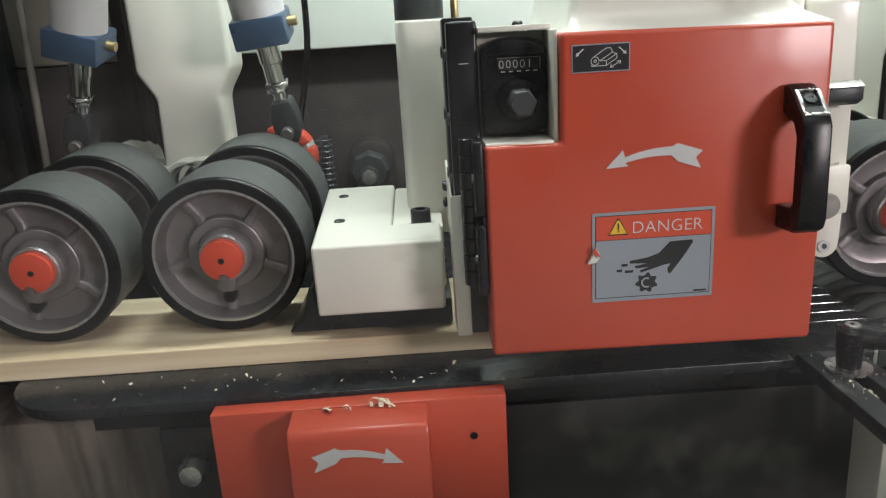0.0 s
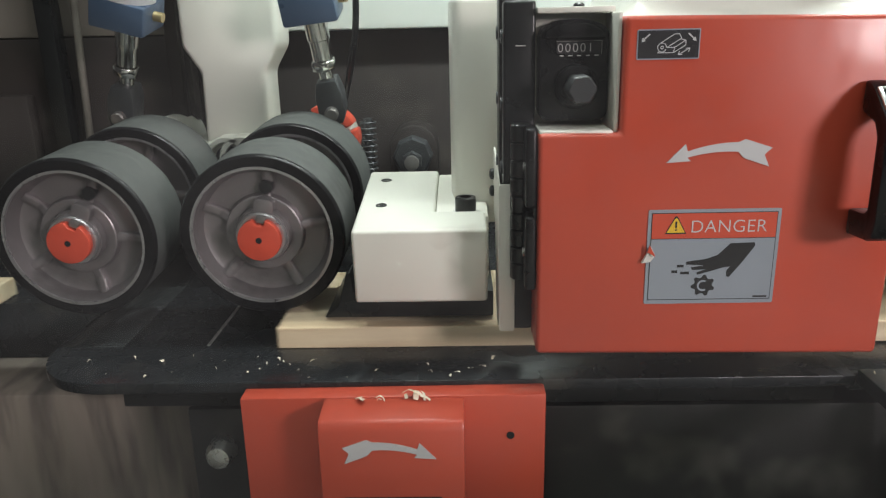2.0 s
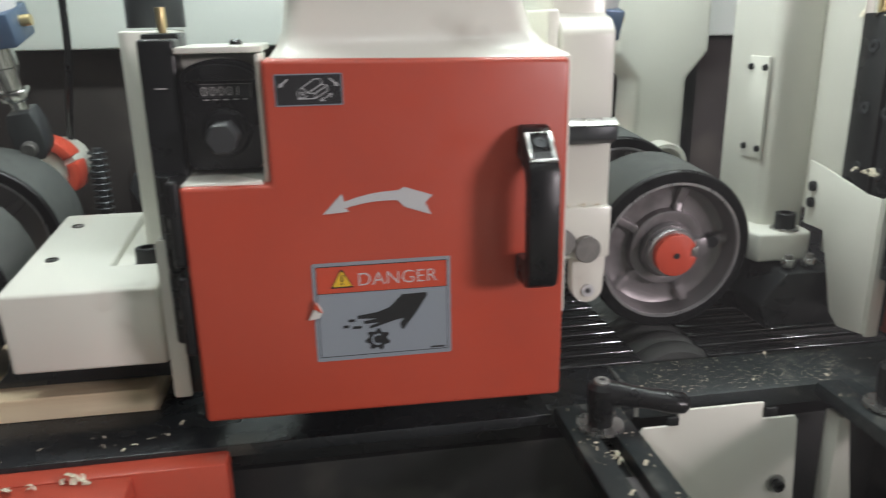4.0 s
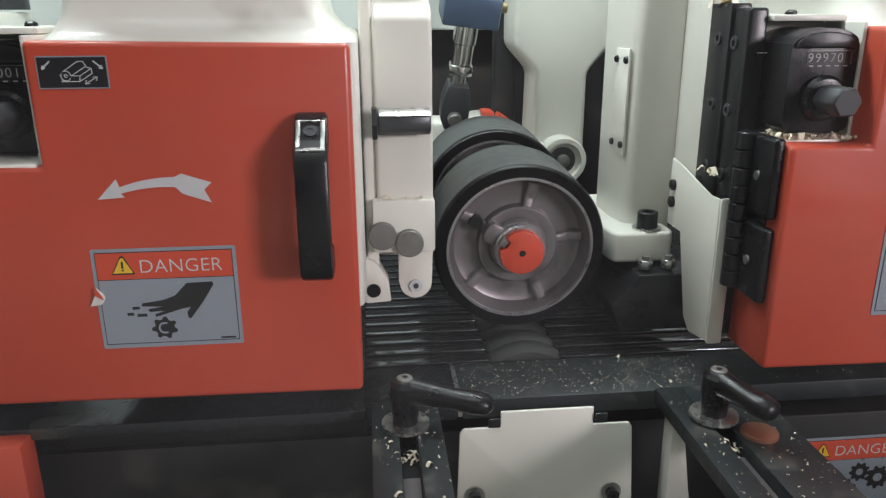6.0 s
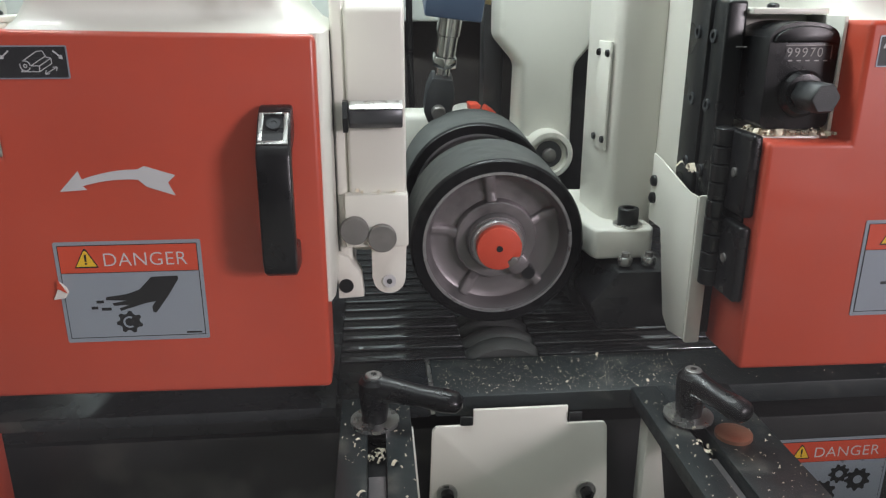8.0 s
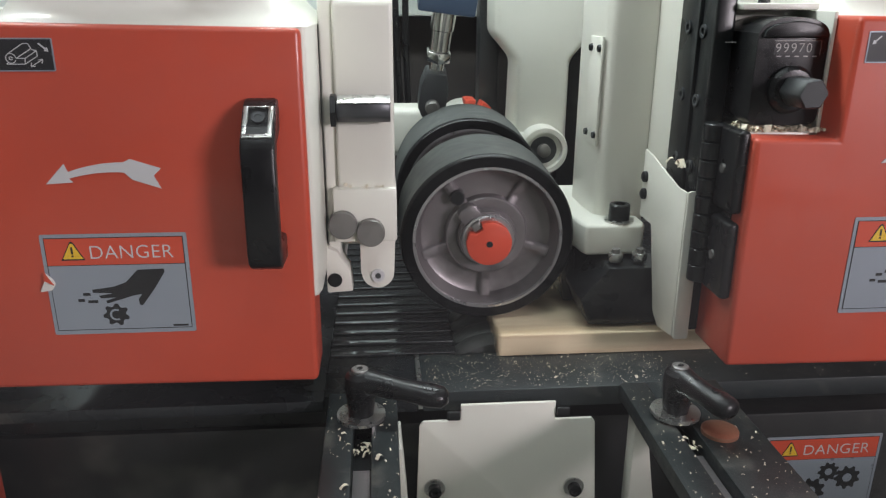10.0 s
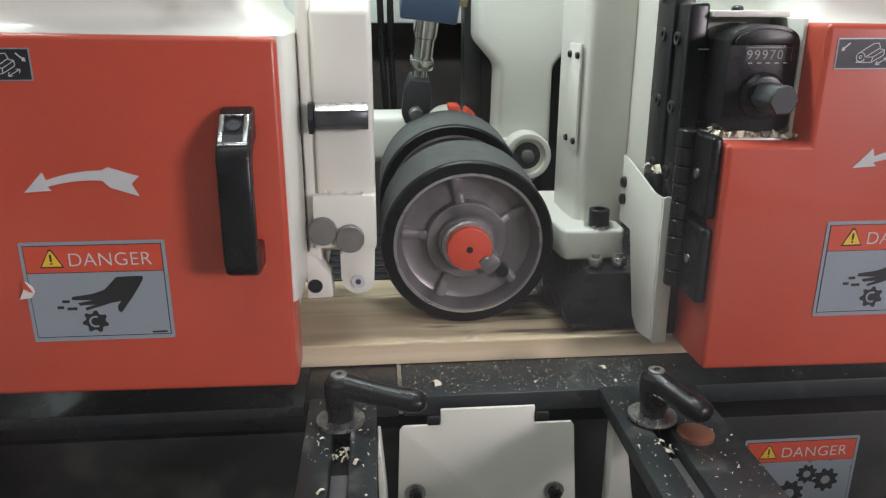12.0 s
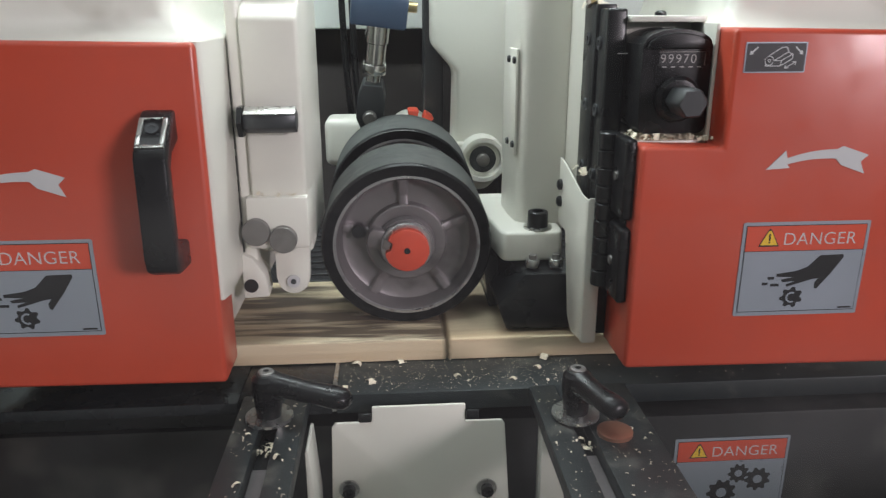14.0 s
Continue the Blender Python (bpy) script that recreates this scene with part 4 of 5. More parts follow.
def swing_arm(ax, half, hubs, pins):
    """Cream cast arm from the beam, gear housings to the wheels, air cylinders on them."""
    t = thing("swing_arm", (ax, 0.35, 1.0), "cream cast arm carrying feed wheel gearboxes", "machine arm", "swing arms")
    col = [(ax - half - 0.002, 0.985), (ax + half, 0.985), (ax + half, 1.072), (ax + 0.052, 1.100), (ax + 0.052, 1.40), (ax - 0.053, 1.40), (ax - 0.053, 1.100), (ax - half, 1.072)]
    part("arm", prism(col, "y", 0.335, 0.40, 0.006, 3), CREAM, t)
    for hx, side in hubs:
        bx = hx + 0.088 * side
        part("gear_case", prism(rounded(min(hx, bx) - 0.020, max(hx, bx) + 0.016, 0.945, 0.998, 0.018), "y", 0.328, 0.40, 0.004), CREAM, t)
        b = part("pivot_boss", lathe([(0.0255, 0.40), (0.0255, 0.315), (0.0240, 0.3125), (0.0195, 0.3125), (0.0190, 0.319)], (bx, 0, 0.981), "y", 40), CREAM, t)
        part("pivot_bore", lathe([(0.0190, 0.3195), (0.0100, 0.3185)], (bx, 0, 0.981), "y", 32), GUNMETAL, b)
        part("pivot_pin", lathe([(0.0070, 0.319), (0.0070, 0.3120), (0.0055, 0.3110)], (bx, 0, 0.981), "y", 20), OLDSTEEL, b)
    if len(hubs) == 1:
        part("arm_end", box(ax - 0.171, ax - 0.105, 0.345, 0.398, 0.970, 1.022, 0.008, 3), CREAM, t)
    for px, lean, guard in pins:
        c = thing("air_cylinder", (px, 0.31, 1.03), "blue headed air cylinder with a chrome rod and black clevis", "air cylinder", "air cylinders")
        tilt = Matrix.Translation((0, -0.002, 0.007)) @ turn_about((px, 0.31, 1.03), 13, lean, 0)
        part("clevis", moved(prism([(px - 0.014, 1.045), (px - 0.014, 1.024), (px - 0.009, 1.014), (px + 0.009, 1.014), (px + 0.014, 1.024), (px + 0.014, 1.045), (px + 0.010, 1.060), (px - 0.010, 1.060)], "y", 0.296, 0.324, 0.0015), tilt), GUNMETAL, c)
        part("clevis_pin", moved(lathe([(0.0072, 0.320), (0.0072, 0.290), (0.0058, 0.2885)], (px, 0, 1.027), "y", 20), tilt), OLDSTEEL, c)
        part("lock_nut", moved(hex_head((px, 0.31, 1.0745), "z", 0.0135, 0.010), tilt), CHROME, c)
        part("thread", moved(rod((px, 0.31, 1.058), (px, 0.31, 1.083), 0.0075, 20), tilt), CHROME, c)
        part("piston_rod", moved(lathe([(0.0105, 1.081), (0.0105, 1.100), (0.0118, 1.101), (0.0118, 1.121)], (px, 0.31, 0), "z", 28), tilt), CHROME, c)
        part("cylinder_head", moved(box(px - 0.027, px + 0.027, 0.283, 0.337, 1.121, 1.150, 0.0025, 2), tilt), BLUE, c)
        part("barrel", moved(rod((px, 0.31, 1.150), (px, 0.31, 1.30), 0.0265, 36), tilt), DECAL, c, "pale aluminium barrel")
        e = part("elbow", moved(rod((px + 0.026, 0.31, 1.138), (px + 0.036, 0.31, 1.138), 0.005, 14), tilt), BRASS, c)
        r = thing("anchor_bracket", (px + 0.03, 0.33, 1.0), "cream cast lug with a red guard behind the wheels", "bracket", "anchor brackets")
        bx = px + (guard or 0.006)
        part("bracket", rod((bx, 0.372, 0.992), (bx, 0.46, 0.992), 0.027, 28, 0.004), CREAM, r)
        if guard:
            big = 0.0390 if bx < 0 else 0.0365
            for a0, a1 in ((112, 28), (18, -30)) if bx < 0 else ((98, 78), (66, 48)):
                part("red_guard", prism(arc(bx, 0.992, big, a0, a1, 8) + arc(bx, 0.992, 0.0280, a1, a0, 8), "y", 0.366, 0.398, 0.002), CAPRED, r, "red plastic guard")


def hose(points, r, label):
    cu = bpy.data.curves.new("hose", "CURVE")
    cu.dimensions, cu.bevel_depth, cu.bevel_resolution = "3D", r, 3
    sp = cu.splines.new("NURBS")
    sp.points.add(len(points) - 1)
    for p, q in zip(sp.points, points):
        p.co = (*q, 1)
    sp.use_endpoint_u, sp.order_u = True, 4
    ob = bpy.data.objects.new("tmp", cu)
    scene.collection.objects.link(ob)
    me = bpy.data.meshes.new_from_object(ob.evaluated_get(bpy.context.evaluated_depsgraph_get()))
    bpy.data.objects.remove(ob)
    me.materials.clear()
    me.materials.append(PLASTIC)
    tagged(new("air_hose", me), label, "hose", "air hoses")


def background():
    hose([(-0.245, 0.40, 1.30), (-0.238, 0.39, 1.15), (-0.243, 0.39, 1.10), (-0.262, 0.42, 1.04), (-0.28, 0.47, 1.0)], 0.0038, "thin black air hose hanging before the back wall")
    hose([(0.232, 0.44, 1.40), (0.226, 0.44, 1.2), (0.228, 0.44, 1.08), (0.235, 0.48, 1.0)], 0.004, "thin black air hose hanging before the back wall")
    hose([(0.245, 0.44, 1.40), (0.240, 0.44, 1.2), (0.238, 0.44, 1.08), (0.245, 0.48, 1.0)], 0.004, "thin black air hose hanging before the back wall")
    t = thing("adjuster_bolt", (-0.18, 0.35, 1.0), "dull hexagon adjuster bolt on a dark rear housing", "bolt")
    part("flange", lathe([(0.0245, 0.44), (0.0245, 0.420), (0.0215, 0.416)], (-0.185, 0, 0.962), "y", 8), GUNMETAL, t)
    part("bolt_nut", hex_head((-0.185, 0.408, 0.958), "y", 0.013, 0.014), GUNMETAL, t)
    part("bolt_stud", rod((-0.185, 0.395, 0.958), (-0.185, 0.44, 0.958), 0.009, 20, 0.001), OLDSTEEL, t)
    part("housing", prism(arc(-0.185, 0.968, 0.030, 0, 180, 12) + [(-0.215, BED), (-0.155, BED)], "y", 0.44, 0.50, 0.002), BACKDARK, t)
    t = thing("spring", (-0.235, 0.43, 0.98), "dark steel coil spring behind the twin wheels", "spring")
    for i in range(12):
        z = 0.928 + i * 0.0070
        ring = [(0.0090 + 0.0013 * math.cos(w), 0.0013 * math.sin(w)) for w in [math.tau * k / 6 for k in range(6)]]
        part("coil", lathe([(r, z + a) for r, a in ring], (-0.238, 0.42, 0), "z", 20, True), GUNMETAL, t)
    part("core", rod((-0.238, 0.42, BED), (-0.238, 0.42, 1.010), 0.005, 14), GUNMETAL, t)
    g = thing("guide_post", (-0.615, 0.42, 0.9), "black steel guide post behind the outfeed wheels", "post")
    part("post", box(-0.626, -0.605, 0.420, 0.4445, BED, 1.42, 0.003), BLACK, g)
    g = thing("guide_post", (-0.58, 0.42, 0.9), "slender dull brown pole leaning behind the outfeed wheels", "post")
    part("post", rod((-0.592, 0.43, BED), (-0.570, 0.43, 1.42), 0.0045, 16), BROWNSHADED, g)
    g = thing("rear_housing", (-0.60, 0.44, BED), "dull brown machine housing behind the outfeed wheels, with a beam shade sheet", "machine housing")
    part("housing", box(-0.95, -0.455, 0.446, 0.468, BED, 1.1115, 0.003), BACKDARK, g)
    # sheet before the white beam, the beam's shade put into its colour
    part("beam_shade_sheet", box(-0.95, -0.455, 0.446, 0.468, 1.1125, 1.42, 0.003), BROWNSHADED, g, "brown sheet coloured as the rear beam in shade")
    part("housing_rail", box(-0.478, -0.462, 0.430, 0.4455, BED, 1.42, 0.002), BACKDARK, g)
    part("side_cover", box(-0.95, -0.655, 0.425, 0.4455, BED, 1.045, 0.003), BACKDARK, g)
    g = thing("rear_guide", (0.445, 0.40, BED), "dark painted guide bar behind the feed wheel", "guide bar")
    part("guide", box(0.415, 0.455, 0.40, 0.44, BED, 1.35, 0.003), DARKPANEL, g)
    part("guide_left", box(0.322, 0.345, 0.41, 0.44, BED, 1.35, 0.003), DARKPANEL, g)


def lower_cover():
    t = thing("lower_cutter_cover", (-0.18, 0.0, 0.76), "orange painted lower cutter cover with a raised box", "machine cover")
    part("back_plate", prism([(-0.292, 0.70), (-0.066, 0.70), (-0.0655, 0.8575), (-0.2915, 0.8560)], "y", 0.003, 0.025, 0.002), ORANGE, t)
    part("raised_box", prism([(0.0028, 0.70), (-0.030, 0.70), (-0.030, 0.846), (-0.026, 0.8535), (0.0028, 0.8565)], "x", -0.2285, -0.1255, 0.002), ORANGE, t)
    part("arrow", prism(arrow_points(-0.2115, -0.1455, 0.8255, 0.0105, True), "y", -0.0308, -0.0301), DECAL, t, "pale curved arrow decal")
    part("screw_hole", lathe([(0.0030, 0.0031), (0.0030, 0.0024), (0.002, 0.0024)], (-0.0915, 0, 0.824), "y", 16), BLACK, t)
    part("label_strip", box(-0.212, -0.142, -0.0308, -0.0301, 0.780, 0.7945, 0), SIGNBLACK, t, "dark unreadable label strip")


def clamp_lever(x, y, z, yaw, reach, drop, label):
    t = thing("clamp_lever", (x, y, z), label, "clamp lever", "clamp levers")
    part("washer", lathe([(0.0165, z), (0.0165, z + 0.0025), (0.006, z + 0.0025)], (x, y, 0), "z", 32), STEEL, t)
    part("hub", lathe([(0.0085, z + 0.0025), (0.0095, z + 0.012), (0.0105, z + 0.024), (0.0100, z + 0.031), (0.0075, z + 0.034)], (x, y, 0), "z", 28), PLASTIC, t)
    bm = bmesh.new()
    rows = [(0.0, 0.026, 0.0085, 0.0075), (0.015, 0.0245, 0.0070, 0.0060), (0.035, 0.020, 0.0065, 0.0050), (0.052, 0.0165, 0.0078, 0.0055), (0.062, 0.0150, 0.0070, 0.0048), (0.066, 0.0148, 0.0035, 0.0025)]
    rings = [[bm.verts.new((a * reach / 0.066, 1.2 * w * math.cos(q), 0.026 + (c - 0.026) * drop + 1.45 * h * math.sin(q))) for q in [math.tau * k / 14 for k in range(14)]] for a, c, w, h in rows]
    for p, q in zip(rings, rings[1:]):
        for k in range(14):
            bm.faces.new((p[k], p[(k + 1) % 14], q[(k + 1) % 14], q[k]))
    bm.faces.new(rings[0])
    bm.faces.new(rings[-1])
    part("lever_arm", moved(bm, Matrix.Translation((x, y, z)) @ pose(0, 0, 0, 0, 0, yaw)), PLASTIC, t, smooth=70)
    part("screw_head", lathe([(0.0058, z + 0.034), (0.0056, z + 0.0358), (0.0048, z + 0.0364), (0.0022, z + 0.0364), (0.0020, z + 0.0350)], (x, y, 0), "z", 18), OLDSTEEL, t, "steel socket screw")


def side_fences():
    top = 0.8635
    for x0, x1, nm in ((0.1690, 0.2170, "slotted dark slate bar dusted with shavings"), (0.3820, 0.4560, "broad slotted dark slate bar dusted with shavings")):
        t = thing("slotted_bar", ((x0 + x1) / 2, -0.1, top - 0.012), nm, "slotted bar", "slotted bars")
        s0, s1 = (0.1875, 0.1995) if x0 < 0.3 else (0.4020, 0.4130)
        part("bar", join(box(x0, s0, -0.34, 0.0265, top - 0.012, top, 0.0012), box(s1, x1, -0.34, 0.0265, top - 0.012, top, 0.0012), box(s0, s1, -0.008, 0.0265, top - 0.012, top - 0.0003, 0), box(s0, s1, -0.34, -0.31, top - 0.012, top - 0.0003, 0)), SLATE, t)
        part("slot_strip", box(s0 + 0.0005, s1 - 0.0005, -0.31, -0.055, top - 0.0125, top - 0.009, 0.0006), ALU, t, "dull metal strip under the slot")
        part("slot_bottom", box(s0, s1, -0.055, -0.008, top - 0.014, top - 0.0122, 0), BLACK, t)
    clamp_lever(0.1925, -0.006, top, -15, 0.060, 0.5, "black plastic clamp lever with a steel washer")
    clamp_lever(0.4060, -0.021, top + 0.002, -66, 0.046, 0.1, "black plastic clamp lever with a steel washer")
    t = thing("copper_disc", (0.425, -0.043, top), "worn copper coloured round plug in a bar", "plug")
    part("disc", lathe([(0.0120, top), (0.0120, top + 0.0025), (0.0105, top + 0.0032), (0.004, top + 0.0030)], (0.4275, -0.044, 0), "z", 32), COPPER, t)
    # cream plate between the bars
    t = thing("access_plate", (0.297, 0.02, 0.76), "cream steel access plate with two bolts", "access plate")
    pl = [(0.228, 0.70), (0.372, 0.70), (0.3625, 0.838), (0.3600, 0.8415), (0.3325, 0.8415), (0.3325, 0.856), (0.2630, 0.856), (0.2630, 0.8435), (0.2360, 0.8435), (0.2330, 0.840)]
    part("plate", prism(pl, "y", 0.0155, 0.0185, 0.0008), CREAM, t)
    for x in (0.2530, 0.3330):
        part("hook", box(x, x + 0.0095, 0.0125, 0.0150, 0.8450, 0.8525, 0.001), BLACK, t)
    for x, z in ((0.2440, 0.787), (0.3495, 0.783)):
        w = part("bolt_washer", lathe([(0.0078, 0.0154), (0.0078, 0.0138), (0.0045, 0.0138)], (x, 0, z), "y", 28), STEEL, t)
        part("bolt", lathe([(0.0048, 0.0138), (0.0048, 0.0085), (0.0028, 0.0085), (0.0026, 0.0115)], (x, 0, z), "y", 24), BLACK, w)
    for x0, x1, lab in ((0.2170, 0.2235, "a"), (0.389, 0.402, "b")):
        g = thing("side_cheek", (x0, 0.03, 0.72), "cream steel cheek plate beside the access plate", "side plate", "cheek plates")
        part("cheek", prism([(x0, 0.70), (x1 + 0.02 if lab == "b" else x1, 0.70), (x1 + 0.004 if lab == "b" else x1, 0.79), (x1 - 0.004, 0.843), (x0, 0.843)], "y", -0.02 if lab == "a" else 0.004, 0.020, 0.001), CREAM, g)


def shavings(name, spots, seed, label):
    """Loose curled chips as one object; spots: x0, x1, y0, y1, z, count, size."""
    rnd = random.Random(seed)
    bm = bmesh.new()
    for x0, x1, y0, y1, z, n, size in spots:
        for _ in range(n):
            s = size * rnd.choice((0.35, 0.5, 0.6, 0.8, 1.0, 1.4)) * rnd.uniform(0.7, 1.2)
            m = Matrix.Translation((rnd.uniform(x0, x1), rnd.uniform(y0, y1), z + 0.0002 + 0.15 * s)) @ pose(0, 0, 0, rnd.uniform(-25, 25), rnd.uniform(-25, 25), rnd.uniform(0, 360))
            w = s * rnd.uniform(0.25, 0.7)
            bend = rnd.uniform(0.1, 0.6)
            rows = []
            for k in range(4):
                a = (k / 3 - 0.5) * s
                h = bend * s * (1 - (2 * k / 3 - 1) ** 2)
                j = w * (0.55 + 0.45 * rnd.random())
                rows.append((bm.verts.new(m @ Vector((a, -j / 2, h))), bm.verts.new(m @ Vector((a, j / 2, h)))))
            for p, q in zip(rows, rows[1:]):
                bm.faces.new((p[0], q[0], q[1], p[1]))
    ob = part(name, bm, SHAVING)
    return tagged(ob, label, "shavings", kind="stuff")


def dust():
    shavings("rail_shavings", [(0.24, 0.43, 0.03, 0.086, BED, 1000, 0.00095), (0.24, 0.60, 0.03, 0.086, BED, 150, 0.0012), (0.24, 0.46, 0.03, 0.086, BED, 9, 0.0038), (0.17, 0.186, -0.30, 0.02, 0.8635, 60, 0.0020), (0.201, 0.216, -0.30, 0.02, 0.8635, 60, 0.0020), (0.384, 0.401, -0.2, 0.02, 0.8635, 90, 0.0018), (0.415, 0.455, -0.2, 0.02, 0.8635, 120, 0.0018), (0.17, 0.186, -0.2, 0.0, 0.8635, 6, 0.005), (0.201, 0.216, -0.2, 0.0, 0.8635, 6, 0.005)], 3, "pale sawdust and chips strewn over the slate rail and bars")
    shavings("bed_shavings", [(-0.44, -0.10, 0.025, 0.07, BED, 40, 0.003)], 5, "a few pale chips on the dark bed")
    shavings("pocket_shavings", [(0.443, 0.494, 0.002, 0.03, 1.0530, 420, 0.0040), (0.443, 0.494, 0.002, 0.03, 1.0540, 60, 0.0060), (0.425, 0.438, 0.06, 0.11, 1.136, 14, 0.008), (0.418, 0.430, 0.045, 0.07, 1.02, 10, 0.007)], 7, "pale shavings heaped under a dial counter and along a slide")
    shavings("cover_shavings", [(-0.203, -0.198, -0.004, 0.001, 0.8565, 3, 0.008), (-0.187, -0.182, -0.004, 0.001, 0.8565, 3, 0.008), (-0.168, -0.150, -0.004, 0.002, 0.8565, 8, 0.008)], 9, "small pale chips lying on the orange lower cover")
    shavings("slot_shavings", [(0.188, 0.199, -0.038, -0.024, 0.8535, 22, 0.0055), (0.403, 0.412, -0.052, -0.044, 0.856, 14, 0.005)], 11, "tuft of shavings caught in a slot")
    shavings("post_shavings", [(0.18, 0.214, 0.061, 0.066, 1.0055, 8, 0.0060)], 13, "few chips on the ledge of a cream post")


def board(length, mat, label):
    """A planed board; its origin is the front lower corner of its left end."""
    t = bpy.data.objects.new("wooden_board", None)
    bm = box(0, length, 0, 0.145, 0, 0.0185, 0.0012, 2)
    me = bpy.data.meshes.new("wooden_board")
    bm.to_mesh(me)
    bm.free()
    bpy.data.objects.remove(t)
    me.materials.append(mat)
    return tagged(new("wooden_board", me), label, "board", "wooden boards")


hall()
machine()
unseen_tube_lamp()
guard_door()
cutter_cover(0, 0, 0)
cutter_cover(0.5145, -0.014, 0.005)
danger_sign("danger_sign", 0.0, 0.995, 0.088, 0.067, -0.0002, True, "silver and red danger sign with one peeled edge")
danger_sign("danger_sign", 0.5140, 1.0005, 0.088, 0.067, -0.0142, False, "silver and red danger sign on an orange cover")
danger_sign("danger_sign", 0.4935, 0.8225, 0.091, 0.071, 0.0088, False, "dusty danger sign with cogs on the dark base panel", True)
counter(0, 0, "00001", "black dial counter reading 00001 with a hexagonal knob", 0.0)
counter(0.5150, 0.005, "99970", "black dial counter reading 99970 with a hexagonal knob", 0.022)
slide_and_hinge(0, 0, 0, -0.0970)
slide_and_hinge(0.5150, -0.010, 0.005, -0.0890)
column_and_deflector(0, 0, False)
column_and_deflector(0.519, 0.0, True)
press_block()
column_bracket()
latch_post()
wheel_a = feed_wheel(-0.452, "grey rubber tyred twin feed wheel at the outfeed end")
wheel_b = feed_wheel(-0.2925, "grey rubber tyred twin feed wheel beside the pressure block")
wheel_c = feed_wheel(0.293, "grey rubber tyred twin feed wheel between the two covers")
swing_arm(-0.372, 0.035, ((-0.452, 1), (-0.2925, -1)), ((-0.482, 15, 0), (-0.260, -6, -0.022)))
swing_arm(0.381, 0.028, ((0.293, 1),), ((0.262, 7, 0.045),))
background()
lower_cover()
side_fences()
dust()
board_a = board(0.9, PINE, "pale planed pine board leaving the planer")
board_b = board(0.82, PINE, "pale planed pine board fed under the wheels")
board_c = board(1.30, STAINED, "pine board with dark sap stain along one half")
board_d = board(0.90, PINE, "pale pine board following close behind another")


def loose_chip(size, seed):
    rnd = random.Random(seed)
    bm = bmesh.new()
    rows = []
    for k in range(6):
        a = k / 5 * 3.4
        w = size * (0.22 + 0.16 * rnd.random())
        rows.append((bm.verts.new((size * 0.45 * math.cos(a), -w, size * 0.3 * math.sin(a))), bm.verts.new((size * 0.45 * math.cos(a) + 0.1 * size, w, size * 0.3 * math.sin(a)))))
    for p, q in zip(rows, rows[1:]):
        bm.faces.new((p[0], q[0], q[1], p[1]))
    return tagged(part("loose_shaving", bm, SHAVING, smooth=80), "pale curled shaving thrown onto the rail", "shaving", "thrown shavings")


# start second, flight seconds, landing x, y, size
THROWS = [(10.9, 0.5, 0.262, 0.045, 0.008), (11.2, 0.6, 0.395, 0.060, 0.006), (11.6, 0.5, 0.250, 0.075, 0.009), (12.0, 0.6, 0.330, 0.050, 0.006),
          (12.3, 0.5, 0.405, 0.078, 0.010), (12.7, 0.6, 0.243, 0.036, 0.008), (13.1, 0.5, 0.285, 0.078, 0.007), (13.4, 0.5, 0.372, 0.042, 0.006)]
chips = [loose_chip(row[4], 40 + k) for k, row in enumerate(THROWS)]


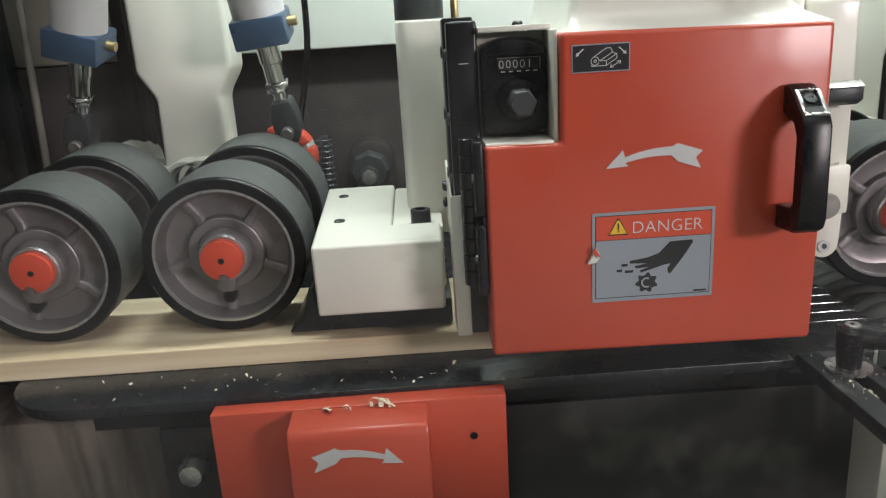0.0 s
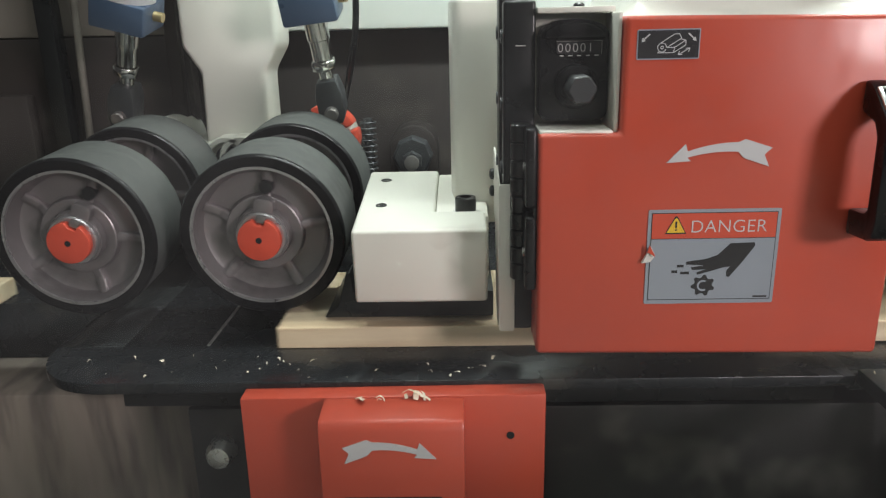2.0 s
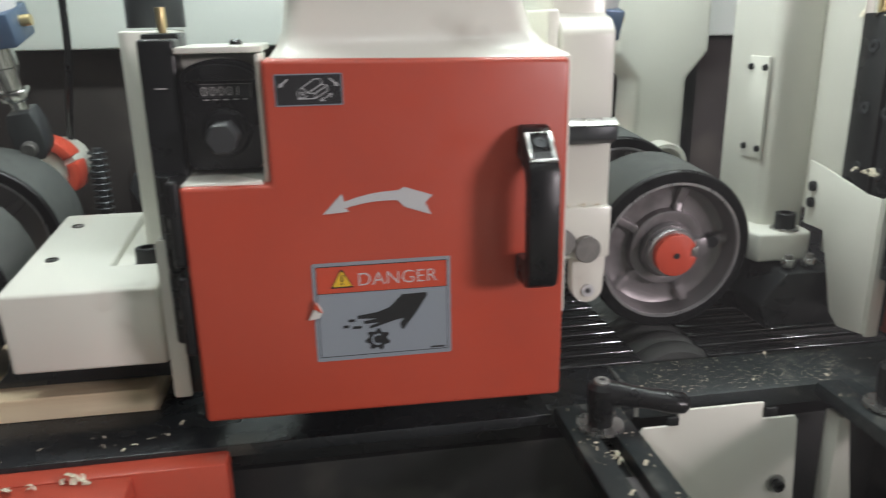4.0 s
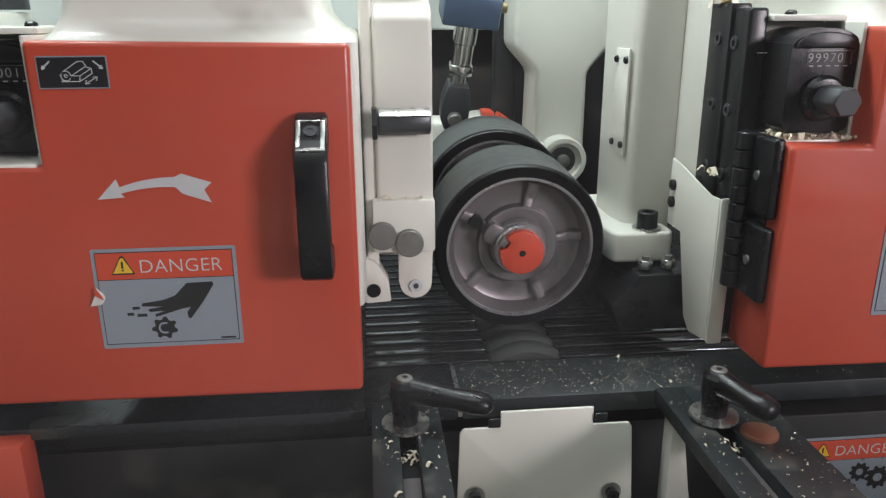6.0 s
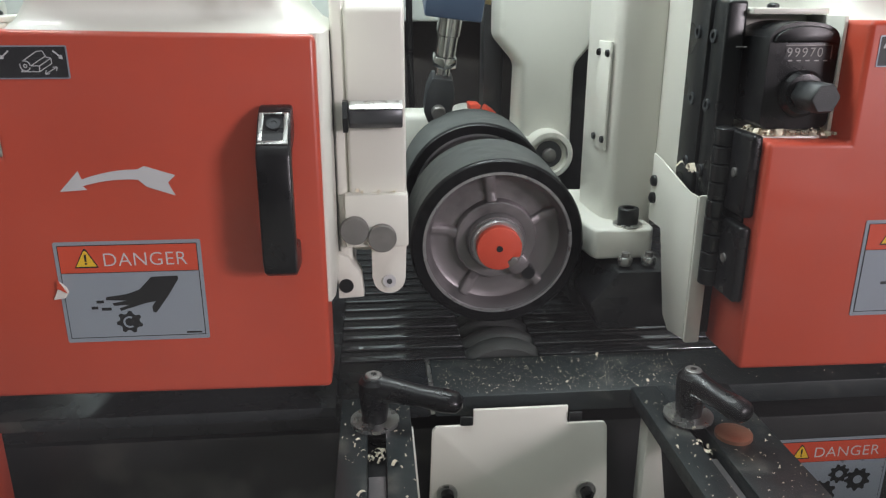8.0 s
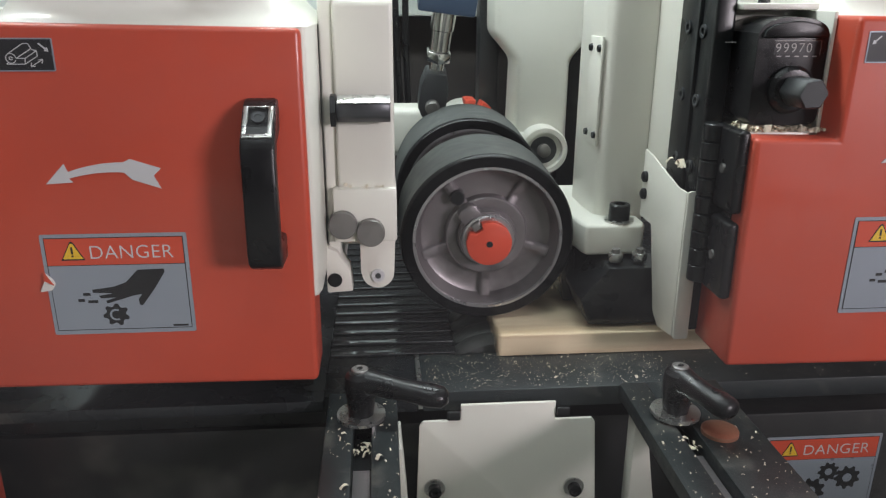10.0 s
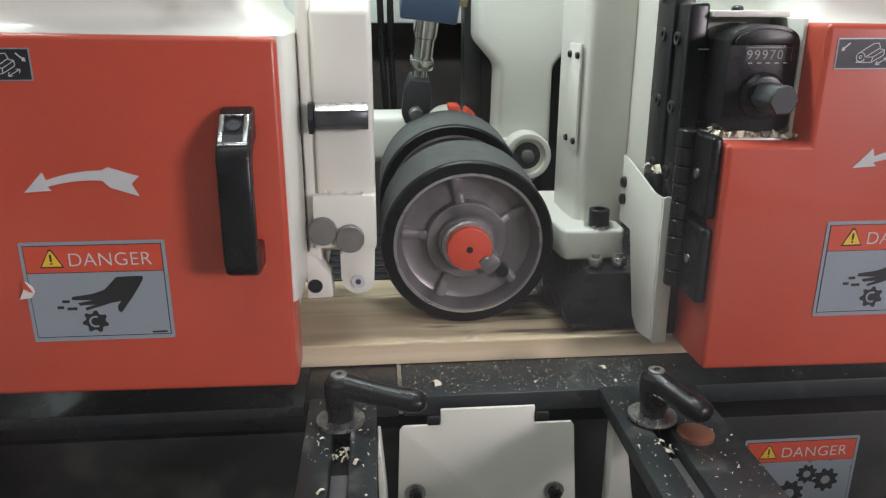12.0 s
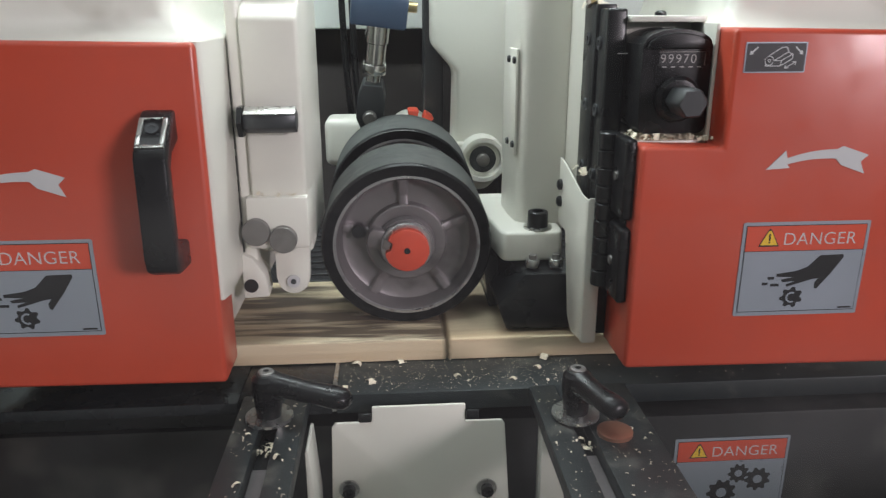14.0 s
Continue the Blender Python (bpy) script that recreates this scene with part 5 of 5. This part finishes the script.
# ---- what moves ----
def throw(ob, t0, span, x, y, size, k):
    """A shaving waits inside the second cover, flies out in an arc and comes to rest."""
    start, end = Vector((0.50, 0.07, BED + 0.002)), Vector((x, y, BED + 0.0005))
    rows = [(0.0, pose(*start, 0, 0, 30 * k)), (t0, pose(*start, 0, 0, 30 * k))]
    n = 6
    for i in range(1, n + 1):
        w = i / n
        p = start.lerp(end, w)
        rows.append((t0 + span * w, pose(p.x, p.y - 0.05 * math.sin(w * math.pi), p.z + (0.05 + 0.01 * (k % 4)) * math.sin(w * math.pi), 60 * i * (1 - w), 40 * i * (1 - w), 30 * k + 20 * i)))
    rows.append((14.0, rows[-1][1]))
    walk(ob, rows)


def spin(wheel, hub_x, marks):
    """Keys the wheel's turn; marks: seconds and degrees, clockwise from the front."""
    rows, t = [], 0.0
    while t < 14.001:
        for (a, p), (b, q) in zip(marks, marks[1:]):
            if a <= t <= b:
                rows.append((t, pose(hub_x, 0.11, SPIN_Z, 4.0) @ pose(0, 0, 0, 0, p + (q - p) * (t - a) / (b - a), 0)))
                break
        t = round(t + 0.2, 3)
    walk(wheel, rows)


def slide(ob, marks):
    """Keys a board along the bed; marks: seconds and the x of its left end."""
    rows, t = [], 0.0
    while t < 14.001:
        for (a, p), (b, q) in zip(marks, marks[1:]):
            if a <= t <= b:
                rows.append((t, pose(p + (q - p) * (t - a) / (b - a), 0.080, BED)))
                break
        t = round(t + 0.1, 3)
    walk(ob, rows)


def motions():
    spin(wheel_b, -0.2925, ((0.0, 184), (0.5, 322), (1.5, 593), (2.0, 728), (3.0, 1000), (4.2, 1328), (14.0, 3980)))
    spin(wheel_a, -0.452, ((0.0, 199), (0.5, 337), (1.5, 606), (2.0, 743), (3.0, 1015), (4.2, 1343), (14.0, 3995)))
    spin(wheel_c, 0.293, ((0.0, 15), (6.5, 1884), (7.5, 2160), (11.0, 3117), (12.5, 3501), (14.0, 3885)))
    for k, (ob, row) in enumerate(zip(chips, THROWS)):
        throw(ob, *row, k)
    slide(board_a, ((0.0, -0.825), (5.7, -2.706), (14.0, -2.706)))
    slide(board_b, ((0.0, 0.382), (2.0, -0.280), (4.0, -0.945), (6.5, -1.795), (14.0, -1.795)))
    slide(board_c, ((0.0, 1.45), (6.4, 1.45), (14.0, -0.978)))
    slide(board_d, ((0.0, 2.754), (6.4, 2.754), (14.0, 0.326)))


motions()
